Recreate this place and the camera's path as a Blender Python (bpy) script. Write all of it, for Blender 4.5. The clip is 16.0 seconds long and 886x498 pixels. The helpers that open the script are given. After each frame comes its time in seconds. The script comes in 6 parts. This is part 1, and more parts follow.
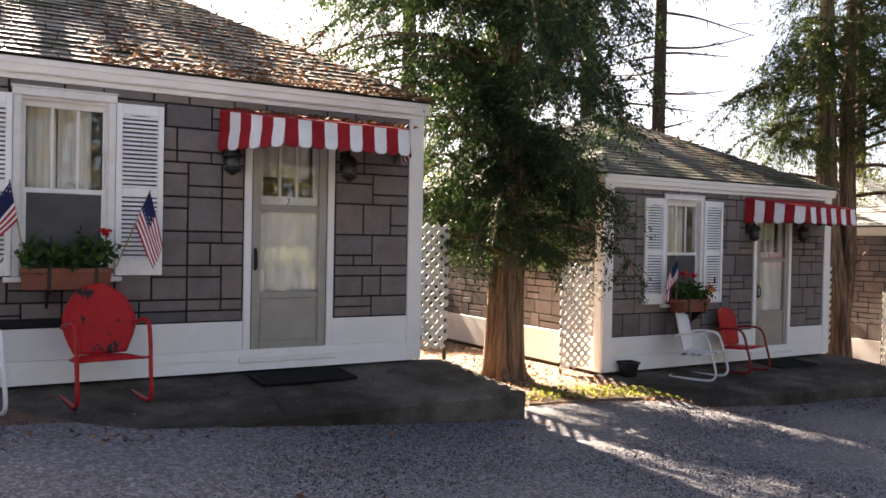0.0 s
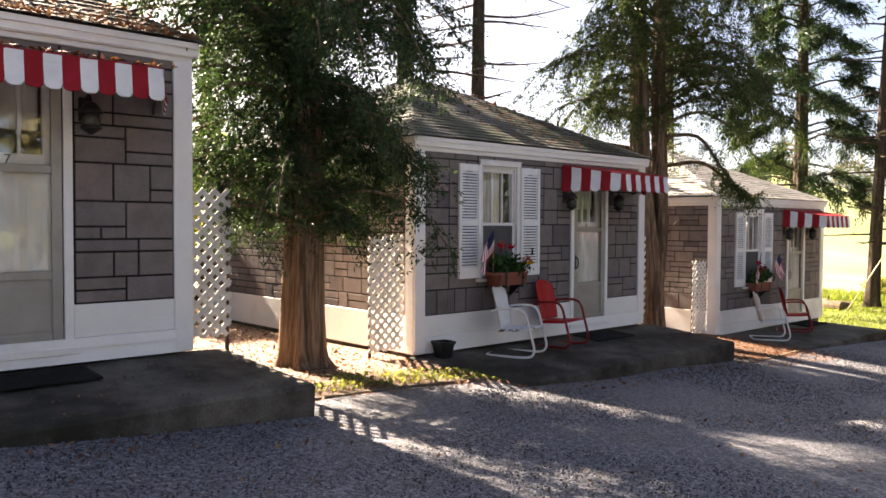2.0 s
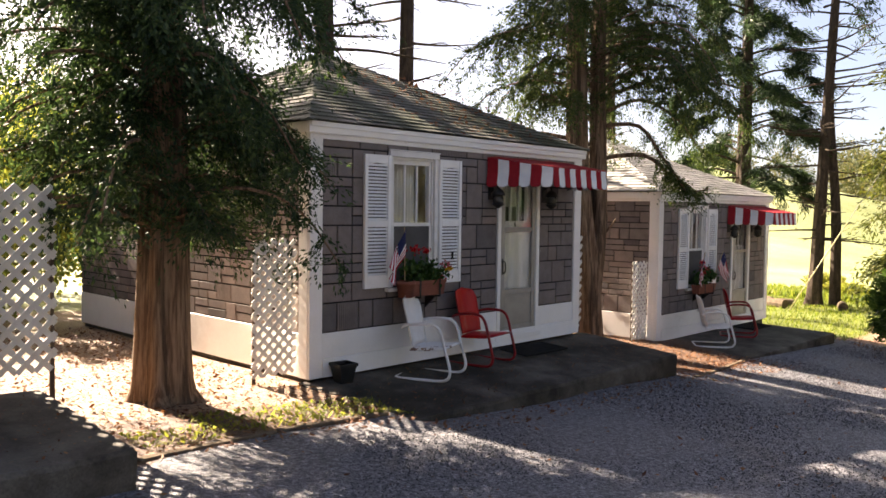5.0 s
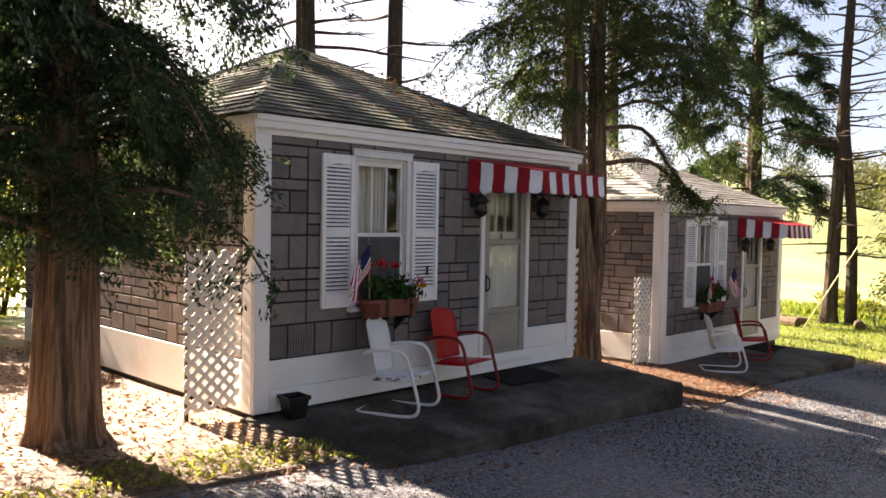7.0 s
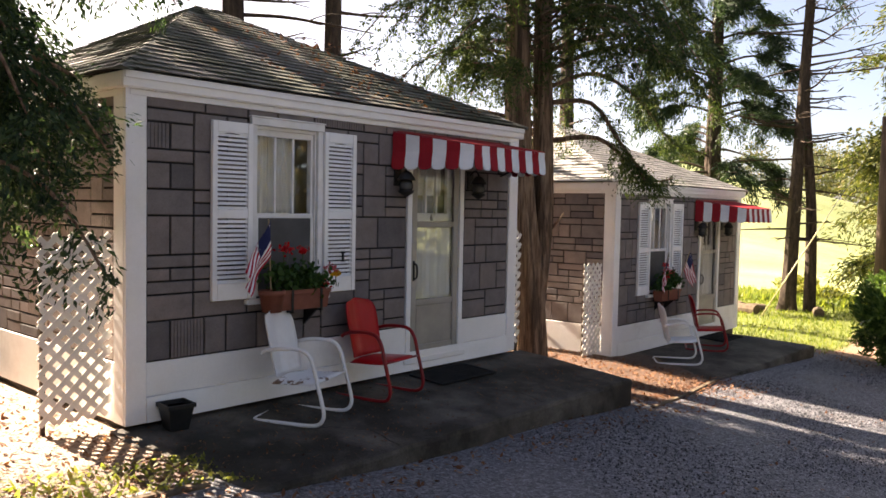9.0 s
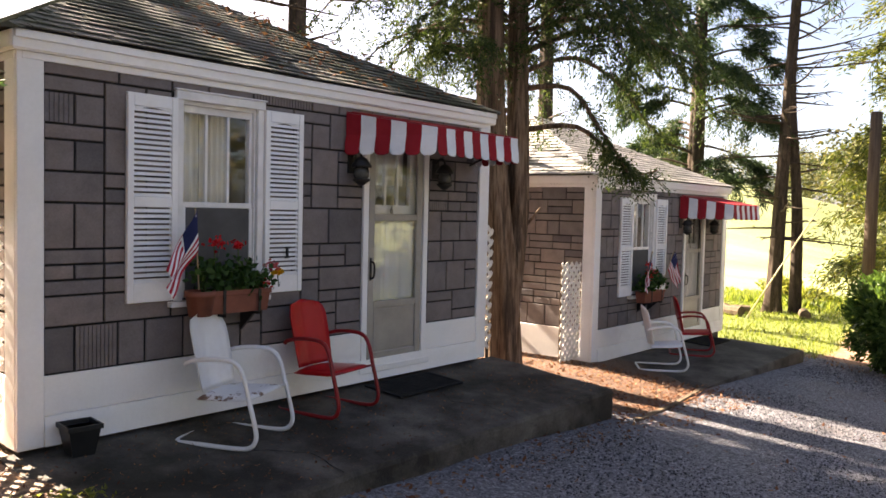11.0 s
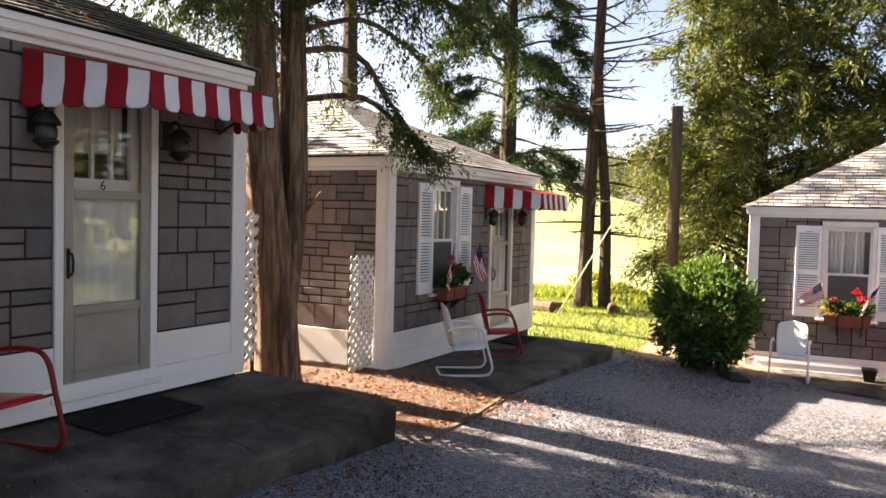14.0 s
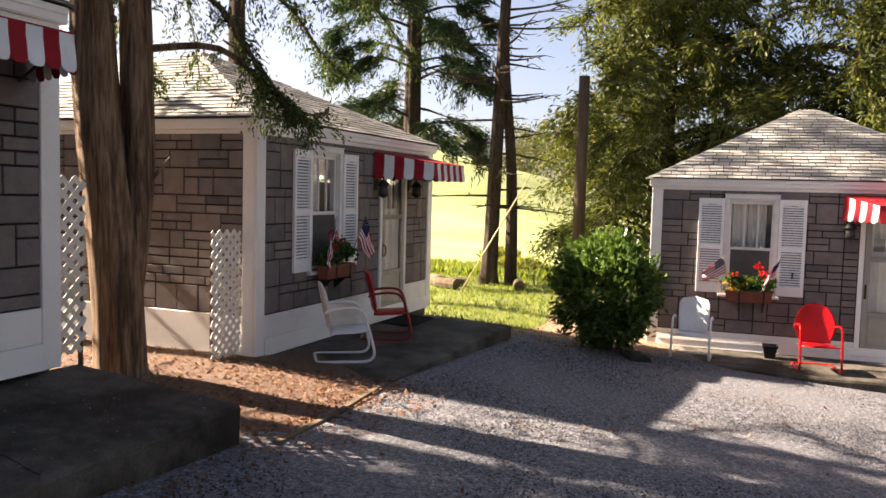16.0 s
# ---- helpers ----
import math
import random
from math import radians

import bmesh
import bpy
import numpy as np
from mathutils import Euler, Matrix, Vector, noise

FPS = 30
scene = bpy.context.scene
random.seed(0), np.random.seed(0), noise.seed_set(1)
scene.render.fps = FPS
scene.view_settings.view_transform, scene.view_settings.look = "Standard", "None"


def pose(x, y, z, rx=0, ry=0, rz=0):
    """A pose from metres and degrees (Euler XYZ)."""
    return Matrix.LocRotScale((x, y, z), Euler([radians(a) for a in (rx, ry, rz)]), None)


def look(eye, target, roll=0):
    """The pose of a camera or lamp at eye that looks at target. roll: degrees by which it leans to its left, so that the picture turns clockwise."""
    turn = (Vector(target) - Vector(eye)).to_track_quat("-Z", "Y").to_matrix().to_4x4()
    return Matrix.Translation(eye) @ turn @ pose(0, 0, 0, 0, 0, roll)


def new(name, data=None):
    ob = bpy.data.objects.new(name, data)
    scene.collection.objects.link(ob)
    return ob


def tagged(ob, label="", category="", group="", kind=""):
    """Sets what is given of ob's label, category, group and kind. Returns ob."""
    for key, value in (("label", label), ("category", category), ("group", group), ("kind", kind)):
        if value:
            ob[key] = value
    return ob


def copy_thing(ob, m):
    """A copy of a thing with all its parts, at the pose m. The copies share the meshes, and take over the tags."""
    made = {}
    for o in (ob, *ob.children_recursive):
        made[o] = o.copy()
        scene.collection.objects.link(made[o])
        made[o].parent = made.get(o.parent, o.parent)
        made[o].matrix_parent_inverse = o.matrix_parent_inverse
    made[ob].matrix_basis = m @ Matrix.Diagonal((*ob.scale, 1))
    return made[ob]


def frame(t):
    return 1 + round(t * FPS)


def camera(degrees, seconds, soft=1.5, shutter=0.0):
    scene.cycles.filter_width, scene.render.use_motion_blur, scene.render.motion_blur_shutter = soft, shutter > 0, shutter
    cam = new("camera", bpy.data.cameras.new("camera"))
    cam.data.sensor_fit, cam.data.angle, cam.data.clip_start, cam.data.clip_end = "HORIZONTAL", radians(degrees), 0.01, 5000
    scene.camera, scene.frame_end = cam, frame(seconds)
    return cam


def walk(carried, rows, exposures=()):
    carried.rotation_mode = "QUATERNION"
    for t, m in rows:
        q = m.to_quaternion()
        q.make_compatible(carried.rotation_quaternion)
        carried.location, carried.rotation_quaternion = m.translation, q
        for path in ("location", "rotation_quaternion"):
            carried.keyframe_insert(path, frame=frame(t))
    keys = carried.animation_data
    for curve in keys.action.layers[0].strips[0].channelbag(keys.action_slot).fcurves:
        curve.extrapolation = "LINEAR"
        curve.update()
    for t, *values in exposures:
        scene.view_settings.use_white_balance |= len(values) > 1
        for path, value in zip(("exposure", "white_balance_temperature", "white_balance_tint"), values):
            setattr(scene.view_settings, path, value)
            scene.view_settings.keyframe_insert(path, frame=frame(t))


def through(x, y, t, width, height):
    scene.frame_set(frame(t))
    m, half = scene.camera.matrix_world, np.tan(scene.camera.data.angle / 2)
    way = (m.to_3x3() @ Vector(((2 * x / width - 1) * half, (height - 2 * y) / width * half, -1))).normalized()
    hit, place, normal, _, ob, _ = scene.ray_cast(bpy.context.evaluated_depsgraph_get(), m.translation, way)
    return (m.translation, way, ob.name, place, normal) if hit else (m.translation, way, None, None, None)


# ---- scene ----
cam = camera(58.0, 16.0, soft=1.6)
EXPO = [(0, 3.07), (2, 3.0), (4, 2.79), (8, 2.76), (11, 3.1), (12.5, 3.28), (13.5, 3.04), (14.5, 2.84), (16, 2.5)]
PATH = [
    (0, (0.04, -0.679, 1.508), (1.057, 1.043, 1.484), 1.1),
    (0.5, (0.239, -0.518, 1.487), (1.399, 1.11, 1.427), -0.1),
    (1, (0.534, -0.384, 1.442), (1.724, 1.222, 1.366), -0.5),
    (1.5, (0.741, -0.201, 1.419), (1.991, 1.358, 1.335), 0.8),
    (2, (0.957, -0.007, 1.378), (2.308, 1.466, 1.314), 0.3),
    (2.5, (1.249, 0.111, 1.404), (2.582, 1.6, 1.321), 0.3),
    (3, (1.467, 0.211, 1.43), (2.782, 1.715, 1.339), 1.5),
    (3.5, (1.689, 0.34, 1.435), (3.098, 1.758, 1.363), 1.5),
    (4, (1.785, 0.456, 1.473), (3.271, 1.793, 1.398), 0.4),
    (6.5, (3.059, 1.081, 1.55), (4.43, 2.531, 1.416), 1.3),
    (7, (3.239, 1.226, 1.51), (4.676, 2.615, 1.442), 1.1),
    (7.5, (3.449, 1.388, 1.518), (5.012, 2.636, 1.471), 0.9),
    (8, (3.712, 1.444, 1.483), (5.235, 2.738, 1.391), 0.8),
    (10.5, (4.783, 1.846, 1.426), (6.27, 3.18, 1.327), 1.2),
    (11, (4.944, 1.975, 1.38), (6.47, 3.264, 1.282), 1.4),
    (11.5, (5.118, 2.147, 1.376), (6.704, 3.361, 1.265), 0.9),
    (12, (5.348, 2.169, 1.356), (6.952, 3.356, 1.217), 0.6),
    (12.5, (5.571, 2.193, 1.361), (7.179, 3.375, 1.229), 1.0),
    (13, (5.79, 2.304, 1.313), (7.495, 3.345, 1.209), 1.7),
    (13.5, (6.095, 2.372, 1.291), (7.891, 3.246, 1.203), 1.4),
    (14, (6.418, 2.356, 1.22), (8.184, 3.292, 1.135), 1.4),
    (14.5, (6.663, 2.424, 1.178), (8.455, 3.305, 1.08), 2.1),
    (15, (6.927, 2.511, 1.13), (8.788, 3.236, 1.028), 1.2),
    (15.5, (7.209, 2.45, 1.094), (9.072, 3.169, 0.98), 0.5),
    (16, (7.379, 2.337, 1.161), (9.226, 3.09, 1.022), 1.5),
]
walk(cam, [(t, look(eye, target, roll)) for t, eye, target, roll in PATH], [(t, e, 7800, 18) for t, e in EXPO])


# ---- light ----
SUN_AZ, SUN_EL = radians(2.5), radians(35.0)
to_sun = Vector((-math.sin(SUN_AZ) * math.cos(SUN_EL), math.cos(SUN_AZ) * math.cos(SUN_EL), math.sin(SUN_EL)))
world = bpy.data.worlds.new("sky")
scene.world = world
world.use_nodes = True
wn = world.node_tree.nodes
sky = wn.new("ShaderNodeTexSky")
sky.sky_type, sky.sun_disc = "NISHITA", False
sky.sun_elevation, sky.sun_rotation = SUN_EL, -SUN_AZ
sky.air_density, sky.dust_density = 0.6, 2.2
wn["Background"].inputs[1].default_value = 0.05
world.node_tree.links.new(sky.outputs[0], wn["Background"].inputs[0])
sun = new("sun", bpy.data.lights.new("sun", "SUN"))
sun.data.energy, sun.data.angle, sun.data.color = 5.0, radians(0.6), (1.0, 0.93, 0.82)
sun.matrix_world = look(to_sun * 60, (0, 0, 0))

# ---- geometry helpers ----
rng = np.random.default_rng(7)


class Geo:
    """A growing list of vertices and faces."""

    def __init__(self):
        self.v, self.f = [], []

    def add(self, verts, faces):
        n = len(self.v)
        self.v += [tuple(p) for p in verts]
        self.f += [tuple(i + n for i in f) for f in faces]
        return self

    def box(self, x0, x1, y0, y1, z0, z1, c=0.0):
        """A box, with its edges cut off by c."""
        if c <= 0:
            return self.add([(x, y, z) for x in (x0, x1) for y in (y0, y1) for z in (z0, z1)],
                            [(0, 1, 3, 2), (4, 6, 7, 5), (0, 4, 5, 1), (2, 3, 7, 6), (0, 2, 6, 4), (1, 5, 7, 3)])
        bm = bmesh.new()
        bmesh.ops.create_cube(bm, size=1, matrix=Matrix.LocRotScale(((x0 + x1) / 2, (y0 + y1) / 2, (z0 + z1) / 2), None, (x1 - x0, y1 - y0, z1 - z0)))
        bmesh.ops.bevel(bm, geom=bm.edges[:], offset=c, segments=1, affect="EDGES")
        bm.verts.index_update()
        self.add([v.co for v in bm.verts], [[v.index for v in f.verts] for f in bm.faces])
        bm.free()
        return self

    def tube(self, pts, r, n=8, cap=True):
        """A round tube along pts; r is one radius or one for each point."""
        pts = [Vector(p) for p in pts]
        rs = r if hasattr(r, "__len__") else [r] * len(pts)
        side = None
        rings = []
        for i, p in enumerate(pts):
            d = (pts[min(i + 1, len(pts) - 1)] - pts[max(i - 1, 0)]).normalized()
            if side is None:
                side = d.orthogonal().normalized()
            side = (side - d * side.dot(d)).normalized()
            up = d.cross(side)
            rings.append([p + (side * math.cos(a) + up * math.sin(a)) * rs[i] for a in [2 * math.pi * k / n for k in range(n)]])
        faces = [(i * n + k, i * n + (k + 1) % n, (i + 1) * n + (k + 1) % n, (i + 1) * n + k) for i in range(len(pts) - 1) for k in range(n)]
        if cap:
            faces += [tuple(range(n - 1, -1, -1)), tuple((len(pts) - 1) * n + k for k in range(n))]
        return self.add([p for ring in rings for p in ring], faces)

    def prism(self, poly, d):
        """A flat outline pushed along the vector d."""
        n = len(poly)
        d = Vector(d)
        return self.add([*poly, *[Vector(p) + d for p in poly]],
                        [tuple(range(n)), tuple(range(2 * n - 1, n - 1, -1)), *[(i, i + n, (i + 1) % n + n, (i + 1) % n) for i in range(n)]])

    def mesh(self, name, mat, smooth=False):
        me = bpy.data.meshes.new(name)
        me.from_pydata(self.v, [], self.f)
        bm = bmesh.new()
        bm.from_mesh(me)
        bmesh.ops.recalc_face_normals(bm, faces=bm.faces[:])
        bm.to_mesh(me)
        bm.free()
        if smooth:
            me.shade_smooth()
        me.materials.append(mat)
        return me


def smooth_path(pts, steps=5, closed=False):
    """A rounded line through pts (Catmull-Rom)."""
    P = [Vector(p) for p in pts]
    out = []
    n = len(P)
    for i in range(n if closed else n - 1):
        a, b = P[i], P[(i + 1) % n]
        p0 = P[i - 1] if (i or closed) else a
        p3 = P[(i + 2) % n] if (closed or i + 2 < n) else b
        for k in range(steps):
            t = k / steps
            out.append(0.5 * (2 * a + (b - p0) * t + (2 * p0 - 5 * a + 4 * b - p3) * t * t + (3 * a - p0 - 3 * b + p3) * t ** 3))
    if not closed:
        out.append(P[-1])
    return out


def part(name, geo, mat, parent=None, label="", smooth=False):
    """Links a Geo (or a mesh) as one mesh object under parent."""
    me = geo if isinstance(geo, bpy.types.Mesh) else geo.mesh(name, mat, smooth)
    ob = new(name, me)
    if parent is not None:
        ob.parent = parent
    return tagged(ob, label)


def thing(name, m, label, category, group="", kind=""):
    ob = new(name)
    ob.empty_display_size = 0.1
    ob.matrix_world = m
    return tagged(ob, label, category, group, kind)


def lerp(a, b, t):
    return a + (b - a) * t


def smooth01(a, b, x):
    t = np.clip((x - a) / (b - a), 0, 1)
    return t * t * (3 - 2 * t)


# ---- materials ----
def nodes_of(name):
    m = bpy.data.materials.new(name)
    m.use_nodes = True
    nt = m.node_tree
    return m, nt, nt.nodes["Principled BSDF"]


def tex(nt, kind, scale, detail=4.0, rough=0.55, vec=None, **more):
    n = nt.nodes.new(kind)
    n.inputs["Scale"].default_value = scale
    if "Detail" in n.inputs:
        n.inputs["Detail"].default_value = detail
    if "Roughness" in n.inputs:
        n.inputs["Roughness"].default_value = rough
    if vec is not None:
        nt.links.new(vec, n.inputs["Vector"])
    return n


def ramp(nt, src, stops):
    n = nt.nodes.new("ShaderNodeValToRGB")
    n.color_ramp.elements[0].position, n.color_ramp.elements[0].color = stops[0][0], (*stops[0][1], 1)
    n.color_ramp.elements[1].position, n.color_ramp.elements[1].color = stops[-1][0], (*stops[-1][1], 1)
    for p, c in stops[1:-1]:
        e = n.color_ramp.elements.new(p)
        e.color = (*c, 1)
    nt.links.new(src, n.inputs[0])
    return n.outputs[0]


def mix(nt, fac, a, b, how="MIX"):
    n = nt.nodes.new("ShaderNodeMix")
    n.data_type, n.blend_type = "RGBA", how
    for sock, val in ((n.inputs[0], fac), (n.inputs[6], a), (n.inputs[7], b)):
        if isinstance(val, (int, float)):
            sock.default_value = val
        elif isinstance(val, tuple):
            sock.default_value = (*val, 1)
        else:
            nt.links.new(val, sock)
    return n.outputs[2]


def bump(nt, bsdf, height, strength, dist=0.01):
    n = nt.nodes.new("ShaderNodeBump")
    n.inputs["Strength"].default_value, n.inputs["Distance"].default_value = strength, dist
    nt.links.new(height, n.inputs["Height"])
    nt.links.new(n.outputs[0], bsdf.inputs["Normal"])


def position(nt, scale=None):
    n = nt.nodes.new("ShaderNodeNewGeometry")
    out = n.outputs["Position"]
    if scale:
        m = nt.nodes.new("ShaderNodeMapping")
        m.inputs["Scale"].default_value = scale
        nt.links.new(out, m.inputs[0])
        out = m.outputs[0]
    return out


def surface(name, lo, hi, scale=8.0, rough=0.6, grain=60.0, relief=0.15, stain=None, stain_amt=0.5, stretch=None, metal=0.0, spread=None, worn=(0.5, 0.72), mids=(0.32, 0.68), speck=0.35, gloss=None):
    """Two colours mixed by broad noise, fine grain in the relief, an optional stain, and an optional spread of tone from piece to piece."""
    m, nt, b = nodes_of(name)
    pos = position(nt, stretch)
    broad = tex(nt, "ShaderNodeTexNoise", scale, 5, 0.6, pos)
    col = ramp(nt, broad.outputs[0], [(mids[0], lo), (mids[1], hi)])
    fine = tex(nt, "ShaderNodeTexNoise", grain, 5, 0.7, pos)
    col = mix(nt, speck, col, ramp(nt, fine.outputs[0], [(0.3, (0.55, 0.55, 0.55)), (0.7, (1.25, 1.25, 1.25))]), "MULTIPLY")
    if stain:
        s = tex(nt, "ShaderNodeTexNoise", scale * 0.35, 8, 0.7, pos)
        f = ramp(nt, s.outputs[0], [(worn[0], (0, 0, 0)), (worn[1], (stain_amt,) * 3)])
        col = mix(nt, f, col, stain)
    if spread:
        oi = nt.nodes.new("ShaderNodeObjectInfo")
        col = mix(nt, 1.0, col, ramp(nt, oi.outputs["Random"], spread), "MULTIPLY")
    nt.links.new(col, b.inputs["Base Color"])
    b.inputs["Roughness"].default_value, b.inputs["Metallic"].default_value = rough, metal
    b.inputs["Specular IOR Level"].default_value = gloss if gloss is not None else (0.18 if rough > 0.65 else 0.3)
    bump(nt, b, fine.outputs[0], relief, 0.004)
    return m


white_paint = surface("white_paint", (0.82, 0.81, 0.79), (0.88, 0.87, 0.855), 3.0, 0.5, 45, 0.12, (0.45, 0.40, 0.33), 0.45, worn=(0.56, 0.8), speck=0.08)
white_shutter = surface("white_shutter_paint", (0.82, 0.82, 0.815), (0.87, 0.87, 0.865), 5.0, 0.45, 60, 0.08, (0.55, 0.52, 0.47), 0.35, speck=0.08)
white_sash = surface("white_sash_paint", (0.70, 0.70, 0.68), (0.82, 0.81, 0.80), 7.0, 0.45, 80, 0.1, (0.45, 0.42, 0.36), 0.4, speck=0.08)
stone_tile = surface("stone_pattern_siding", (0.165, 0.148, 0.144), (0.225, 0.20, 0.194), 6.0, 0.85, 70, 0.35, (0.14, 0.12, 0.115), 0.4,
                     spread=[(0.0, (0.62, 0.64, 0.68)), (0.12, (0.9, 0.9, 0.92)), (0.5, (1.0, 0.98, 0.97)), (0.8, (1.05, 1.0, 0.97)), (1.0, (1.2, 1.12, 1.08))])
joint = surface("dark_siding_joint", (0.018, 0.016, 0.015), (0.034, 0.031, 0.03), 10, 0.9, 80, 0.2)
TONES = [(0.0, (0.7, 0.72, 0.7)), (0.5, (1.0, 1.0, 1.0)), (1.0, (1.25, 1.22, 1.18))]
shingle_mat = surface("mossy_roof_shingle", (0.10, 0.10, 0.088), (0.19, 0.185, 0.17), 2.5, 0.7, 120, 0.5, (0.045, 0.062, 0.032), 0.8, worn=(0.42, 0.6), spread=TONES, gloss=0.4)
# paler shingle for cabins five and four, sun on their slopes put into the colour
shingle_pale_sunlit = surface("sunlit_pale_roof_shingle", (0.26, 0.255, 0.245), (0.38, 0.37, 0.36), 2.5, 0.55, 120, 0.4, (0.17, 0.175, 0.14), 0.5, worn=(0.5, 0.68), spread=TONES, gloss=0.5)
concrete = surface("mossy_concrete", (0.036, 0.031, 0.026), (0.155, 0.138, 0.118), 1.9, 0.66, 60, 1.0, (0.024, 0.023, 0.016), 0.85, worn=(0.48, 0.62), mids=(0.38, 0.64), speck=0.8)
aluminium = surface("weathered_aluminium", (0.30, 0.285, 0.26), (0.38, 0.36, 0.33), 4, 0.5, 70, 0.08, (0.24, 0.2, 0.16), 0.4, metal=0.25, speck=0.08)
inner_door = surface("inner_door_paint", (0.62, 0.61, 0.58), (0.7, 0.69, 0.66), 4, 0.5, 60, 0.05, speck=0.08)
red_cloth = surface("red_canvas", (0.24, 0.010, 0.016), (0.32, 0.016, 0.024), 5, 0.75, 200, 0.1, (0.25, 0.02, 0.025), 0.4, speck=0.08)
white_cloth = surface("white_canvas", (0.66, 0.68, 0.70), (0.78, 0.79, 0.80), 5, 0.75, 200, 0.1, (0.5, 0.47, 0.42), 0.35, speck=0.08)
red_enamel = surface("red_enamel", (0.40, 0.006, 0.009), (0.50, 0.010, 0.013), 4, 0.28, 90, 0.04, (0.30, 0.012, 0.014), 0.5, speck=0.08)
dark_red_enamel = surface("dark_red_enamel", (0.21, 0.010, 0.013), (0.30, 0.016, 0.018), 4, 0.3, 90, 0.04, (0.13, 0.01, 0.01), 0.5, speck=0.08)
chipped_red = surface("chipped_red_enamel", (0.40, 0.006, 0.009), (0.50, 0.010, 0.013), 16, 0.5, 90, 0.06, (0.014, 0.012, 0.01), 1.0, worn=(0.568, 0.58), speck=0.08)
white_enamel = surface("white_enamel", (0.72, 0.72, 0.72), (0.8, 0.8, 0.8), 4, 0.3, 90, 0.04, (0.5, 0.42, 0.33), 0.4, speck=0.08)
flaked_white = surface("flaking_white_enamel", (0.72, 0.72, 0.72), (0.8, 0.8, 0.8), 14, 0.4, 90, 0.05, (0.16, 0.08, 0.045), 0.95, worn=(0.56, 0.585), speck=0.08)
black_iron = surface("black_iron", (0.014, 0.013, 0.012), (0.025, 0.023, 0.022), 9, 0.5, 90, 0.1)
rubber = surface("black_rubber", (0.012, 0.012, 0.012), (0.024, 0.023, 0.022), 6, 0.9, 250, 0.6)
plastic_dark = surface("dark_plastic", (0.009, 0.010, 0.011), (0.016, 0.017, 0.018), 6, 0.45, 60, 0.05)
terracotta = surface("terracotta_plastic", (0.17, 0.055, 0.034), (0.24, 0.085, 0.055), 7, 0.65, 60, 0.15, (0.17, 0.06, 0.04), 0.5, speck=0.08)
lattice_mat = surface("lattice_paint", (0.66, 0.64, 0.58), (0.78, 0.76, 0.71), 5, 0.6, 60, 0.12, (0.5, 0.42, 0.3), 0.5, speck=0.08)
bark = surface("cedar_bark", (0.14, 0.088, 0.056), (0.29, 0.20, 0.135), 5.0, 0.95, 22, 1.0, (0.045, 0.03, 0.021), 0.8, stretch=(7, 7, 0.5), worn=(0.48, 0.6), mids=(0.4, 0.6))
pine_bark = surface("pine_bark", (0.03, 0.023, 0.018), (0.085, 0.062, 0.047), 5.0, 0.95, 20, 1.0, (0.04, 0.035, 0.03), 0.5, stretch=(3, 3, 0.9))
pole_wood = surface("weathered_pole", (0.06, 0.042, 0.03), (0.11, 0.08, 0.06), 4, 0.9, 40, 0.4, stretch=(5, 5, 0.4))
stem_mat = surface("plant_stem", (0.05, 0.08, 0.02), (0.08, 0.12, 0.03), 9, 0.7, 60, 0.1)
stick_mat = surface("flag_stick", (0.35, 0.26, 0.15), (0.42, 0.32, 0.2), 9, 0.6, 60, 0.1)
flag_red = surface("flag_red", (0.42, 0.02, 0.04), (0.48, 0.03, 0.05), 9, 0.8, 200, 0.1)
flag_white = surface("flag_white", (0.72, 0.72, 0.72), (0.8, 0.8, 0.8), 9, 0.8, 200, 0.1)
flag_blue = surface("flag_blue", (0.015, 0.02, 0.07), (0.025, 0.03, 0.1), 9, 0.8, 200, 0.1)
guard_mat = surface("guard_plastic", (0.5, 0.45, 0.24), (0.58, 0.52, 0.3), 4, 0.5, 60, 0.05)
log_mat = surface("cut_log", (0.09, 0.066, 0.046), (0.18, 0.135, 0.09), 9, 0.9, 60, 0.5)


def leaf_material(name, lo, mid, hi, through=0.35, gloss=0.5):
    """Leaves: a tone for each leaf, some light let through."""
    m, nt, b = nodes_of(name)
    g = nt.nodes.new("ShaderNodeNewGeometry")
    big = tex(nt, "ShaderNodeTexNoise", 1.3, 3, 0.6, g.outputs["Position"])
    add = nt.nodes.new("ShaderNodeMath")
    add.operation = "MULTIPLY_ADD"
    add.inputs[1].default_value = 0.5
    nt.links.new(g.outputs["Random Per Island"], add.inputs[0])
    half = nt.nodes.new("ShaderNodeMath")
    half.operation = "MULTIPLY"
    half.inputs[1].default_value = 0.5
    nt.links.new(big.outputs[0], half.inputs[0])
    nt.links.new(half.outputs[0], add.inputs[2])
    col = ramp(nt, add.outputs[0], [(0.2, lo), (0.5, mid), (0.82, hi)])
    nt.links.new(col, b.inputs["Base Color"])
    b.inputs["Roughness"].default_value, b.inputs["Specular IOR Level"].default_value = gloss, 0.22
    tr = nt.nodes.new("ShaderNodeBsdfTranslucent")
    bright = mix(nt, 1.0, col, (1.5, 1.5, 0.9), "MULTIPLY")
    nt.links.new(bright, tr.inputs[0])
    mx = nt.nodes.new("ShaderNodeMixShader")
    mx.inputs[0].default_value = through
    nt.links.new(b.outputs[0], mx.inputs[1])
    nt.links.new(tr.outputs[0], mx.inputs[2])
    nt.links.new(mx.outputs[0], nt.nodes["Material Output"].inputs[0])
    return m


